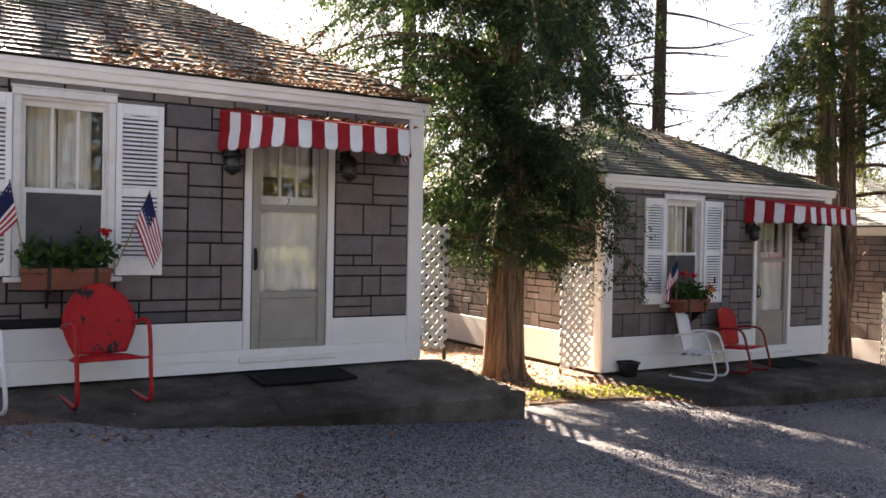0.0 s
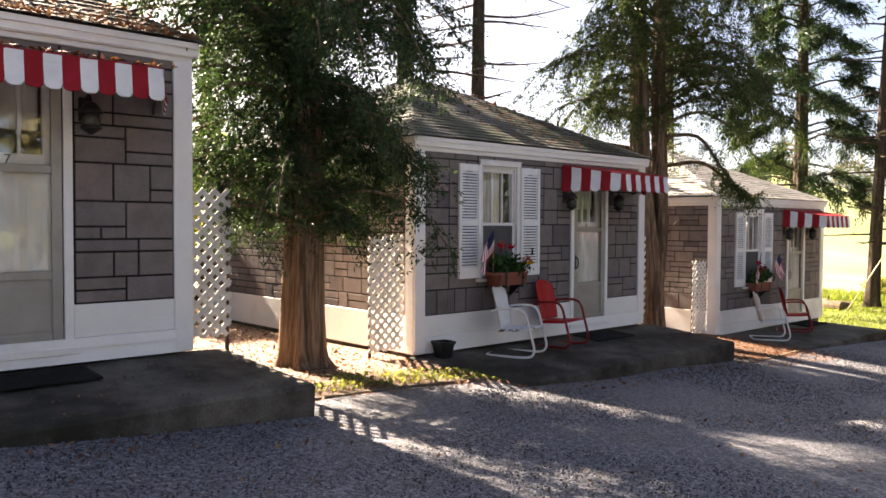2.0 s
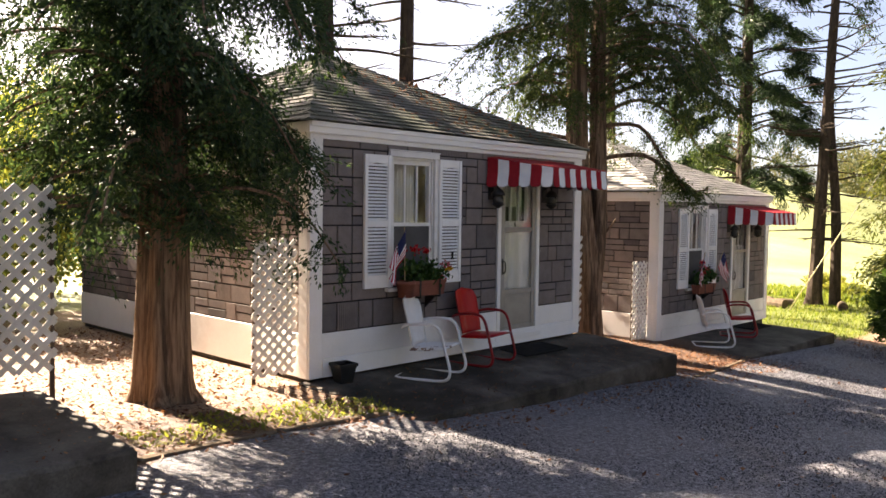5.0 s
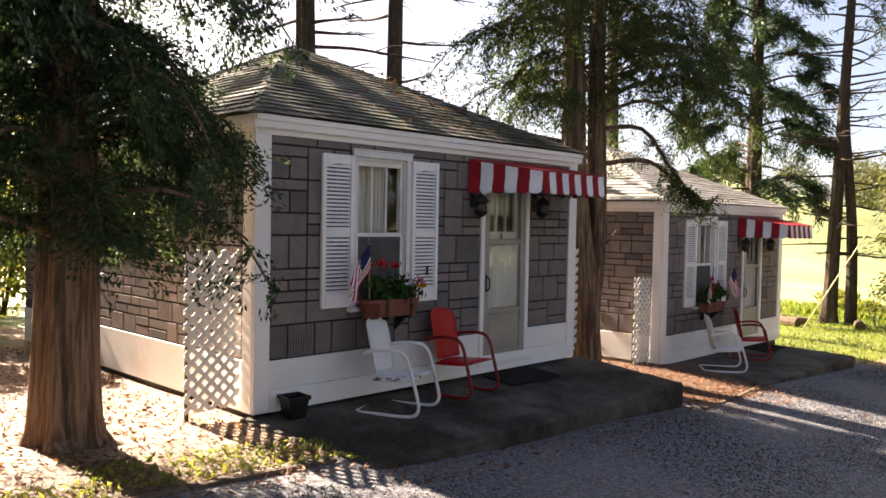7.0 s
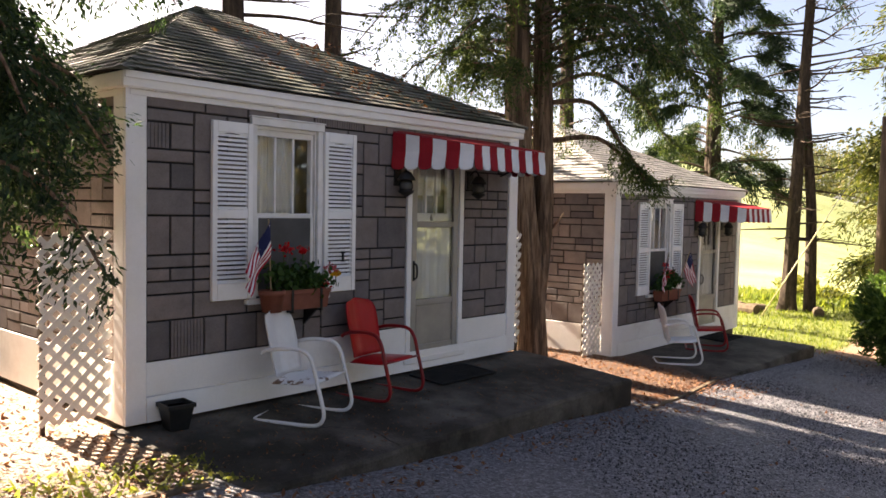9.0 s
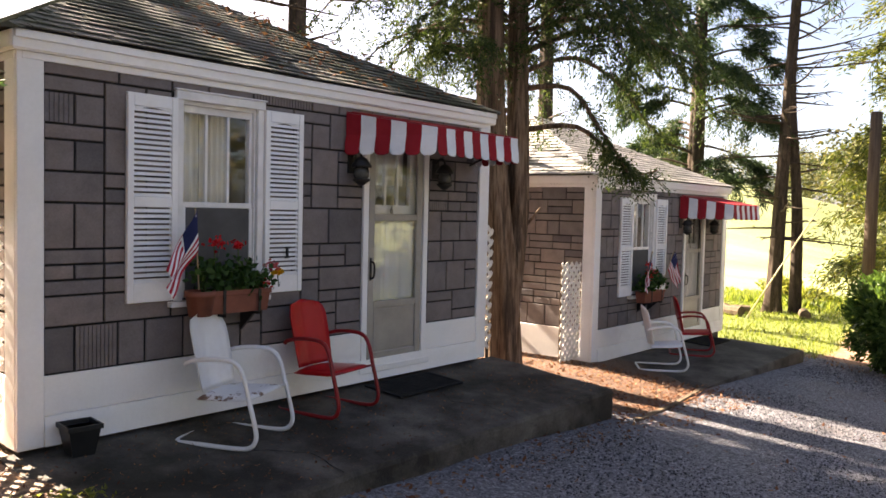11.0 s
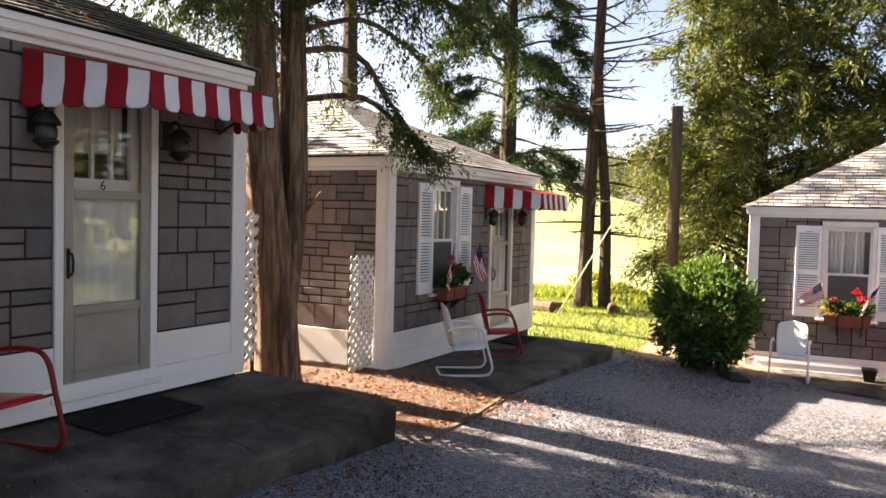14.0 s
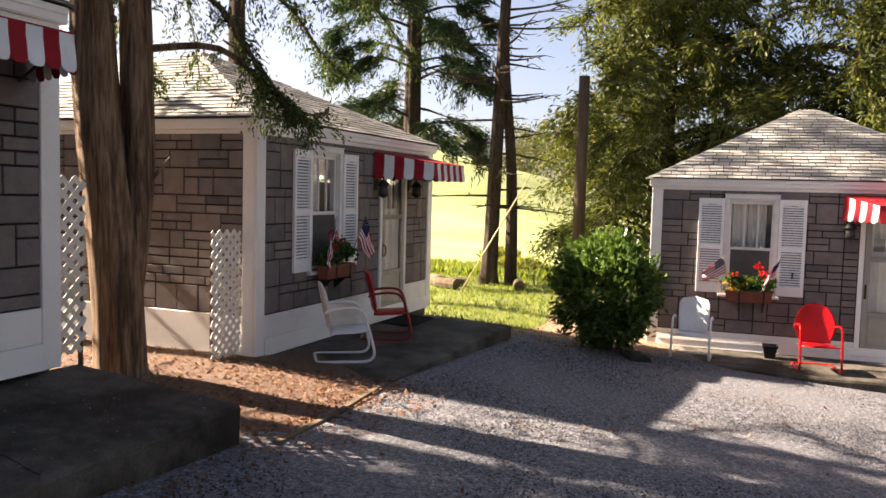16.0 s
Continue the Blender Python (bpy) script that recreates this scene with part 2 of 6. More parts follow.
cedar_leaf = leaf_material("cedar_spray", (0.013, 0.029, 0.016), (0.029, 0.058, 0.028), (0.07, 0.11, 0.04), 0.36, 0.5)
# brighter copy of the spray, with some sunlight put into its colour
cedar_mid = leaf_material("part_lit_cedar_spray", (0.018, 0.035, 0.013), (0.04, 0.066, 0.022), (0.11, 0.135, 0.04), 0.42, 0.5)
# sunlit copy for the far cedars: yellow sun and dark shade painted into the tones
cedar_sunlit = leaf_material("sunlit_cedar_spray", (0.022, 0.036, 0.011), (0.068, 0.088, 0.024), (0.20, 0.195, 0.05), 0.32, 0.6)
pine_leaf = leaf_material("pine_needles", (0.012, 0.026, 0.014), (0.025, 0.05, 0.024), (0.05, 0.085, 0.03), 0.25, 0.5)
broad_leaf = leaf_material("glossy_shrub_leaf", (0.03, 0.062, 0.018), (0.065, 0.12, 0.03), (0.13, 0.20, 0.05), 0.3, 0.22)
lime_leaf = leaf_material("bright_shrub_leaf", (0.10, 0.13, 0.03), (0.19, 0.21, 0.05), (0.34, 0.31, 0.09), 0.5, 0.6)
autumn_leaf = leaf_material("autumn_woods", (0.05, 0.052, 0.026), (0.10, 0.098, 0.045), (0.21, 0.17, 0.08), 0.3, 0.7)
far_leaf = leaf_material("far_woods", (0.05, 0.065, 0.035), (0.09, 0.10, 0.05), (0.17, 0.14, 0.06), 0.2, 0.8)
plant_leaf = leaf_material("geranium_leaf", (0.02, 0.05, 0.015), (0.035, 0.08, 0.02), (0.06, 0.13, 0.03), 0.25, 0.5)
red_petal = leaf_material("red_petal", (0.42, 0.008, 0.012), (0.55, 0.012, 0.018), (0.65, 0.03, 0.03), 0.25, 0.5)
yellow_petal = leaf_material("yellow_petal", (0.65, 0.26, 0.01), (0.75, 0.42, 0.015), (0.8, 0.5, 0.03), 0.25, 0.5)
pink_petal = leaf_material("pink_petal", (0.5, 0.04, 0.08), (0.62, 0.10, 0.14), (0.7, 0.3, 0.32), 0.25, 0.5)
dry_leaf = leaf_material("dry_leaf", (0.07, 0.03, 0.017), (0.17, 0.07, 0.035), (0.36, 0.20, 0.11), 0.2, 0.7)
grass_leaf = leaf_material("grass_blade", (0.06, 0.09, 0.015), (0.13, 0.18, 0.03), (0.28, 0.29, 0.07), 0.4, 0.6)


def stone_material():
    m, nt, b = nodes_of("loose_gravel")
    g = nt.nodes.new("ShaderNodeNewGeometry")
    col = ramp(nt, g.outputs["Random Per Island"], [(0.0, (0.02, 0.021, 0.027)), (0.5, (0.048, 0.05, 0.061)), (0.85, (0.12, 0.122, 0.14)), (1.0, (0.42, 0.42, 0.43))])
    fine = tex(nt, "ShaderNodeTexNoise", 150, 4, 0.6, g.outputs["Position"])
    col = mix(nt, 0.3, col, ramp(nt, fine.outputs[0], [(0.3, (0.5, 0.5, 0.5)), (0.7, (1.3, 1.3, 1.3))]), "MULTIPLY")
    nt.links.new(col, b.inputs["Base Color"])
    b.inputs["Roughness"].default_value = 0.5
    return m


stone_mat = stone_material()


def glass_material():
    m, nt, b = nodes_of("window_glass")
    nt.nodes.remove(b)
    tr, gl, mx = nt.nodes.new("ShaderNodeBsdfTransparent"), nt.nodes.new("ShaderNodeBsdfGlossy"), nt.nodes.new("ShaderNodeMixShader")
    lw = nt.nodes.new("ShaderNodeLayerWeight")
    lw.inputs[0].default_value = 0.5
    pw = nt.nodes.new("ShaderNodeMath")
    pw.operation = "POWER"
    pw.inputs[1].default_value = 3.0
    nt.links.new(lw.outputs["Facing"], pw.inputs[0])
    fr = nt.nodes.new("ShaderNodeMath")
    fr.operation = "MULTIPLY_ADD"
    fr.inputs[1].default_value, fr.inputs[2].default_value = 0.7, 0.045
    nt.links.new(pw.outputs[0], fr.inputs[0])
    gl.inputs["Roughness"].default_value = 0.01
    wav = tex(nt, "ShaderNodeTexNoise", 2.5, 1, 0.5, position(nt))
    bp = nt.nodes.new("ShaderNodeBump")
    bp.inputs["Strength"].default_value, bp.inputs["Distance"].default_value = 0.15, 0.01
    nt.links.new(wav.outputs[0], bp.inputs["Height"])
    nt.links.new(bp.outputs[0], gl.inputs["Normal"])
    nt.links.new(fr.outputs[0], mx.inputs[0])
    nt.links.new(tr.outputs[0], mx.inputs[1])
    nt.links.new(gl.outputs[0], mx.inputs[2])
    nt.links.new(mx.outputs[0], nt.nodes["Material Output"].inputs[0])
    return m


glass = glass_material()
curtain = surface("net_curtain", (0.62, 0.60, 0.54), (0.72, 0.70, 0.63), 4, 0.9, 200, 0.1, speck=0.08)
screen_mat = surface("insect_screen", (0.075, 0.075, 0.075), (0.10, 0.10, 0.10), 5, 0.8, 500, 0.3, speck=0.08)
room_dark = surface("room_plaster", (0.25, 0.24, 0.22), (0.3, 0.29, 0.27), 3, 0.9, 30, 0.1)
lamp_glass = surface("lantern_glass", (0.035, 0.035, 0.033), (0.08, 0.08, 0.076), 6, 0.2, 60, 0.02)


def ground_material():
    """Gravel, leaf litter, lawn and hay field, mixed by the weights stored in the mesh."""
    m, nt, b = nodes_of("ground")
    pos = position(nt)

    def weight(name):
        a = nt.nodes.new("ShaderNodeAttribute")
        a.attribute_name = name
        n = tex(nt, "ShaderNodeTexNoise", 3.5, 6, 0.7, pos)
        s = nt.nodes.new("ShaderNodeMath")
        s.operation = "MULTIPLY_ADD"
        s.inputs[1].default_value = 0.7
        nt.links.new(n.outputs[0], s.inputs[0])
        off = nt.nodes.new("ShaderNodeMath")
        off.operation = "SUBTRACT"
        off.inputs[1].default_value = 0.35
        nt.links.new(a.outputs["Fac"], off.inputs[0])
        nt.links.new(off.outputs[0], s.inputs[2])
        return ramp(nt, s.outputs[0], [(0.42, (0, 0, 0)), (0.58, (1, 1, 1))])

    vor = tex(nt, "ShaderNodeTexVoronoi", 62, vec=pos)
    vor2 = tex(nt, "ShaderNodeTexVoronoi", 120, vec=pos)
    patch = tex(nt, "ShaderNodeTexNoise", 0.8, 7, 0.7, pos)
    one = nt.nodes.new("ShaderNodeSeparateColor")
    nt.links.new(vor.outputs["Color"], one.inputs[0])
    two = nt.nodes.new("ShaderNodeSeparateColor")
    nt.links.new(vor2.outputs["Color"], two.inputs[0])
    stone = ramp(nt, one.outputs[0], [(0.05, (0.012, 0.0125, 0.017)), (0.5, (0.024, 0.026, 0.034)), (0.85, (0.054, 0.056, 0.069)), (0.99, (0.24, 0.24, 0.26))])
    stone = mix(nt, 0.45, stone, ramp(nt, two.outputs[1], [(0.05, (0.013, 0.014, 0.017)), (0.6, (0.027, 0.029, 0.037)), (0.97, (0.18, 0.18, 0.2))]))
    stone = mix(nt, ramp(nt, patch.outputs[0], [(0.56, (0, 0, 0)), (0.74, (0.6, 0.6, 0.6))]), stone, mix(nt, 1.0, stone, (0.85, 0.68, 0.52), "MULTIPLY"))
    mid = tex(nt, "ShaderNodeTexNoise", 26, 6, 0.75, pos)
    stone = mix(nt, 0.85, stone, ramp(nt, mid.outputs[0], [(0.36, (0.35, 0.35, 0.35)), (0.5, (0.9, 0.9, 0.9)), (0.64, (2.0, 2.0, 2.0))]), "MULTIPLY")
    n1 = tex(nt, "ShaderNodeTexNoise", 22, 8, 0.75, pos)
    litter = ramp(nt, n1.outputs[0], [(0.3, (0.09, 0.05, 0.03)), (0.5, (0.30, 0.18, 0.11)), (0.68, (0.55, 0.41, 0.29))])
    n2 = tex(nt, "ShaderNodeTexNoise", 9, 8, 0.7, pos)
    lawn = ramp(nt, n2.outputs[0], [(0.3, (0.07, 0.10, 0.018)), (0.55, (0.17, 0.20, 0.035)), (0.8, (0.30, 0.28, 0.09))])
    n3 = tex(nt, "ShaderNodeTexNoise", 0.25, 8, 0.6, position(nt, (1, 0.3, 1)))
    hay = ramp(nt, n3.outputs[0], [(0.3, (0.22, 0.26, 0.085)), (0.5, (0.30, 0.34, 0.13)), (0.7, (0.40, 0.40, 0.19))])
    # dark brown for pine needles, also used as painted shade on the litter
    straw_shade = ramp(nt, n1.outputs[0], [(0.3, (0.03, 0.016, 0.01)), (0.5, (0.10, 0.05, 0.028)), (0.68, (0.25, 0.15, 0.09))])
    col = mix(nt, weight("litter"), stone, litter)
    col = mix(nt, weight("straw_shade"), col, straw_shade)
    col = mix(nt, weight("lawn"), col, lawn)
    col = mix(nt, weight("hay"), col, hay)
    nt.links.new(col, b.inputs["Base Color"])
    b.inputs["Roughness"].default_value = 0.6
    bump(nt, b, vor.outputs["Distance"], 0.8, 0.01)
    return m


ground_mat = ground_material()

# ---- ground ----
def ground_z(x, y):
    """Height of the ground: the drive falls along the row of cabins, the lawn runs out to a hill beyond."""
    x, y = np.asarray(x, float), np.asarray(y, float)
    z = np.interp(x, [-30, -3, 12, 18, 24, 34], [1.2, 0.49, -0.606, -0.89, -1.0, -1.25])
    ky = np.interp(x, [0, 8, 16, 24, 30], [0.02, 0.02, 0.075, 0.06, 0.0])
    z = z + ky * (np.clip(y, -2.0, 7.0) - 5.5)
    z = z - 0.085 * smooth01(6.75, 7.3, x) * (1 - smooth01(8.6, 10.6, x)) * smooth01(3.6, 5.2, y) * (1 - smooth01(5.9, 6.8, y))
    crest = np.interp(y, [-60, 5, 14, 24, 40, 90], [-3.0, -2.5, -0.8, 3.2, 7.0, 9.0])
    far = smooth01(34, 78, x)
    z = z * (1 - far) + crest * far
    z = z - 3.0 * smooth01(80, 140, x)
    return z


def axis(lo, hi, step, a, b):
    inner = np.arange(lo, hi + step / 2, step)
    outer = lambda start, stop, sign: start + sign * np.cumsum(step * 1.11 ** np.arange(1, 400))
    left = outer(lo, a, -1)
    right = outer(hi, b, 1)
    return np.concatenate([left[left > a][::-1], inner, right[right < b]])


def make_ground():
    xs, ys = axis(-3, 24, 0.12, -420, 900), axis(-3, 10, 0.12, -600, 700)
    X, Y = np.meshgrid(xs, ys, indexing="ij")
    Z = ground_z(X, Y)
    near = np.exp(-((X - 9) / 22) ** 2 - ((Y - 3) / 22) ** 2)
    wob = np.sin(X * 1.7 + 0.6 * np.sin(Y * 2.1)) * np.cos(Y * 1.3 + 0.5 * np.sin(X * 0.9))
    Z = Z + 0.012 * wob * near
    n, k = len(xs), len(ys)
    verts = np.stack([X, Y, Z], -1).reshape(-1, 3)
    i, j = np.meshgrid(np.arange(n - 1), np.arange(k - 1), indexing="ij")
    a = (i * k + j).ravel()
    faces = np.stack([a, a + k, a + k + 1, a + 1], -1)
    me = bpy.data.meshes.new("ground")
    me.from_pydata(verts.tolist(), [], faces.tolist())
    me.shade_smooth()
    me.materials.append(ground_mat)
    x, y = verts[:, 0], verts[:, 1]
    edge = np.interp(x, [-2, 4.3, 5, 6.8, 7, 11.9, 12.3, 14.2, 14.5, 18.3, 19.5, 24], [5.2, 5.25, 5.6, 5.9, 6.0, 6.0, 5.5, 5.75, 6.2, 6.1, 5.2, 5.2])
    lit = smooth01(-0.25, 0.25, y - edge)
    lit = np.maximum(lit, smooth01(18.6, 19.2, x) * smooth01(2.4, 4.6, y))
    lawn = np.maximum(smooth01(18.3, 19.6, x) * smooth01(4.6, 5.6, y), smooth01(13, 16, y))
    lawn = np.maximum(lawn, smooth01(20.5, 22, x))
    track = np.exp(-((y - np.interp(x, [17, 21, 26], [4.7, 5.4, 6.2])) / 0.55) ** 2) * smooth01(16.5, 17.5, x) * (1 - smooth01(23, 25, x))
    lawn = np.clip(lawn - track * 0.9, 0, 1)
    hay = smooth01(29, 33, x)
    # second weight: needles by the big cedar, crown shade painted before the first gap
    for name, w in (("litter", lit), ("straw_shade", lit * np.maximum(smooth01(10.5, 11.5, x) * (1 - smooth01(15, 18, x)), (1 - smooth01(7.5, 8.5, x)) * (1 - smooth01(6.1, 6.8, y)))), ("lawn", lawn), ("hay", hay)):
        me.attributes.new(name, "FLOAT", "POINT").data.foreach_set("value", w.astype(np.float32))
    tagged(new("ground", me), "blue-grey gravel drive running into leaf litter and lawn", "ground", "", "structure")


make_ground()


def slab(x0, x1, y0, y1, zw, zf, label, m=None):
    """A concrete porch slab: back edge at height zw, front edge at zf, worn edges."""
    g = Geo()
    nx, ny = 26, 8
    r = np.random.default_rng(int(abs(x0) * 10) + 3)
    top = []
    for i in range(nx + 1):
        for j in range(ny + 1):
            u, v = i / nx, j / ny
            x, y = lerp(x0, x1, u), lerp(y0, y1, v)
            worn = 0.012 * r.random() * (1 if j == 0 or i in (0, nx) else 0.15)
            yy = y + (0.02 * (r.random() - 0.5) if j == 0 else 0)
            top.append((x, yy, lerp(zf, zw, v) - worn))
    g.v = [*top, *[(p[0] + (0.02 if k >= nx * (ny + 1) else 0), p[1] - (0.012 if k % (ny + 1) == 0 else 0), p[2] - 0.03) for k, p in enumerate(top)], *[(p[0], p[1], p[2] - 0.8) for p in top]]
    N = (nx + 1) * (ny + 1)
    at = lambda i, j: i * (ny + 1) + j
    g.f = [(at(i, j), at(i + 1, j), at(i + 1, j + 1), at(i, j + 1)) for i in range(nx) for j in range(ny)]
    rim = [(at(i, 0), at(i + 1, 0)) for i in range(nx)] + [(at(nx, j), at(nx, j + 1)) for j in range(ny)] + [(at(i + 1, ny), at(i, ny)) for i in range(nx)] + [(at(0, j + 1), at(0, j)) for j in range(ny)]
    for a, b in rim:
        g.f += [(a, a + N, b + N, b), (a + N, a + 2 * N, b + 2 * N, b + N)]
    ob = part("porch_slab", g, concrete)
    if m is not None:
        ob.matrix_world = m
    return tagged(ob, label, "porch slab", "porch slabs", "structure")


# Cabin corners: front left corner at the foot of the wall, and the turn of the facade.
CABINS = {
    7: pose(-0.72, 6.31, 0.31),
    6: pose(6.97, 7.02, -0.15),
    5: pose(14.39, 7.32, -0.64),
    4: pose(19.88, 3.98, -1.06, 0, 0, -87),
}
W, D, H = 4.60, 5.4, 2.42
slab(-1.6, 4.2, 4.95, 6.33, 0.30, 0.20, "dark mossy concrete porch slab with a worn front edge")
slab(6.85, 11.79, 5.6, 7.04, -0.17, -0.29, "dark cracked concrete porch slab before the grey cabin")
slab(14.2, 18.25, 5.7, 7.34, -0.65, -0.69, "low dark concrete porch slab under the big cedar")
slab(-0.4, 5.2, -1.3, 0.02, 0.0, -0.03, "pale sunlit concrete strip before the facing cabin", CABINS[4])

WALL_T = 0.12
SKIRT = {7: 0.44, 6: 0.44, 5: 0.44, 4: 0.26}      # height of the white boards at the foot of the walls
WIN = (1.08, 1.71, 0.86, 2.25)      # clear opening of the window
DOOR = (2.90, 3.62, 0.14, 2.22)
TILE = 0.0975


def ashlar(nx, nz, blocked, seed):
    """Coursed ashlar on a grid of cells: bands two or three cells high, each filled with tall blocks and stacks of low ones; blocked cells stay free."""
    r = random.Random(seed)
    free = [[not blocked(i, j) for j in range(nz)] for i in range(nx)]
    out = []

    def row(i0, i1, j, h, shift):
        """Blocks of one height side by side from column i0 to i1."""
        i = i0
        while i < i1:
            w = r.choice((2, 3, 3, 4)) if shift else r.choice((3, 3, 4, 4, 5))
            if i1 - i - w < 2:
                w = i1 - i if i1 - i <= 5 else (i1 - i) // 2
            out.append((i, j, w, h))
            i += w
    j = 0
    while j < nz:
        h = min(r.choice((2, 2, 3, 3)), nz - j)
        i = 0
        while i < nx:
            cells = [free[i][j + b] for b in range(h)]
            if not any(cells):
                i += 1
                continue
            k = i
            while k < nx and [free[k][j + b] for b in range(h)] == cells:
                k += 1
            if not all(cells):
                for b in range(h):
                    if cells[b]:
                        row(i, k, j + b, 1, False)
                i = k
                continue
            while i < k:
                w = r.choice((2, 3, 3) if h == 3 else (2, 3, 4, 4))
                stack = r.random() < 0.5
                if stack:
                    w = r.choice((3, 4, 4, 5, 6))
                if k - i - w < 2:
                    w = k - i if k - i <= 6 else (k - i) // 2
                if w > 4:
                    stack = True
                if not stack or h < 2:
                    out.append((i, j, w, h))
                elif h == 2:
                    row(i, i + w, j, 1, True)
                    row(i, i + w, j + 1, 1, False)
                else:
                    low = r.choice((1, 2))
                    row(i, i + w, j, low, True)
                    row(i, i + w, j + low, 3 - low, False)
                i += w
        j += h
    return out


tile_cache = {}


def tile_mesh(w, h, sx, ribbed):
    key = (w, h, round(sx, 4), ribbed)
    if key not in tile_cache:
        gx, gz, t = 0.0075, 0.0075, 0.016
        a, b = w * sx - gx, h * TILE - gz
        g = Geo()
        if ribbed:
            n = max(4, int(a / 0.028))
            for k in range(n):
                g.box(gx + (a - gx) * k / n, gx + (a - gx) * (k + 0.72) / n, -t, 0, gz, b)
            g.box(gx, a, -t * 0.5, 0.0, gz, b)
        else:
            c = 0.004
            g.add([(gx, 0, gz), (a, 0, gz), (a, 0, b), (gx, 0, b), (gx, -t + c, gz), (a, -t + c, gz), (a, -t + c, b), (gx, -t + c, b),
                   (gx + c, -t, gz + c), (a - c, -t, gz + c), (a - c, -t, b - c), (gx + c, -t, b - c)],
                  [(0, 1, 5, 4), (1, 2, 6, 5), (2, 3, 7, 6), (3, 0, 4, 7), (4, 5, 9, 8), (5, 6, 10, 9), (6, 7, 11, 10), (7, 4, 8, 11), (8, 9, 10, 11)])
        tile_cache[key] = g.mesh("siding_tile", stone_tile)
    return tile_cache[key]


def tiles(wall, length, z0, z1, holes, seed, m=None):
    """Siding tiles as children of a wall; m lays the wall's plane (x along, z up, facing -y)."""
    nx, nz = round(length / TILE), int((z1 - z0) / TILE + 0.5)
    sx = length / nx
    def blocked(i, j):
        a, c = (i + 0.5) * sx, z0 + (j + 0.5) * TILE
        return any(h[0] < a < h[1] and h[2] < c < h[3] for h in holes)
    r = random.Random(seed)
    for i, j, w, h in ashlar(nx, nz, blocked, seed):
        ob = new("siding_tile", tile_mesh(w, h, sx, r.random() < 0.045))
        ob.parent = wall
        local = Matrix.Translation((i * sx, -r.random() * 0.003, z0 + j * TILE))
        ob.matrix_local = (m @ local) if m is not None else local


def shingles(roof, mat, eave_a, eave_b, top_b, top_a, seed, course=0.125, wide=0.23):
    """Shingles as children of a roof, on the slope between an eave and a ridge; the last ones are cut at the hips."""
    A, B, C, E = (Vector(p) for p in (eave_a, eave_b, top_b, top_a))
    along = (B - A).normalized()
    foot = A + along * (E - A).dot(along)
    up = (E - foot)
    length = up.length
    up.normalize()
    normal = along.cross(up).normalized()
    r = random.Random(seed)
    n = int(length / course)
    course = length / n
    for k in range(n):
        def ends(s):
            t = s / length
            return (lerp((A - A).dot(along), (E - A).dot(along), t), lerp((B - A).dot(along), (C - A).dot(along), t))
        s0, s1 = k * course, (k + 1.12) * course if k < n - 1 else length
        l0, r0 = ends(s0)
        l1, r1 = ends(s1)
        x = l0 - r.random() * wide
        while x < r0:
            w = wide * r.uniform(0.82, 1.15)
            a, b = x + 0.006, x + w - 0.006
            x += w
            q = [(max(a, l0), s0), (min(b, r0), s0), (min(b, r1), s1), (max(a, l1), s1)]
            if q[1][0] - q[0][0] < 0.03 and q[2][0] - q[3][0] < 0.03:
                continue
            if q[2][0] < q[3][0]:
                q[2] = q[3] = ((q[2][0] + q[3][0]) / 2, s1)
            if q[1][0] < q[0][0]:
                q[1] = q[0] = ((q[1][0] + q[0][0]) / 2, s0)
            lift0, lift1, th = 0.016 + r.random() * 0.008, 0.003, 0.008
            drop = r.uniform(-0.006, 0.006) if k else 0
            low = [A + along * u + up * (v + (drop if v == s0 else 0)) + normal * (lift0 if v == s0 else lift1) for u, v in q]
            g = Geo().add([*low, *[p - normal * th for p in low]], [(0, 1, 2, 3), (4, 7, 6, 5), (0, 4, 5, 1), (1, 5, 6, 2), (3, 2, 6, 7), (0, 3, 7, 4)])
            me = bpy.data.meshes.new("shingle")
            me.from_pydata(g.v, [], g.f)
            me.materials.append(mat)
            ob = new("shingle", me)
            ob.parent = roof


def curtain_geo(x0, x1, y, z0, z1, folds):
    g = Geo()
    n = folds * 6
    v = []
    for k in range(n + 1):
        u = k / n
        d = 0.018 * math.sin(u * folds * 2 * math.pi) + 0.008 * math.sin(u * folds * 5.1 + 1)
        v += [(lerp(x0, x1, u), y + d, z0), (lerp(x0, x1, u), y + d * 0.7, z1)]
    g.add(v, [(2 * k, 2 * k + 2, 2 * k + 3, 2 * k + 1) for k in range(n)])
    return g


slat_cache = {}


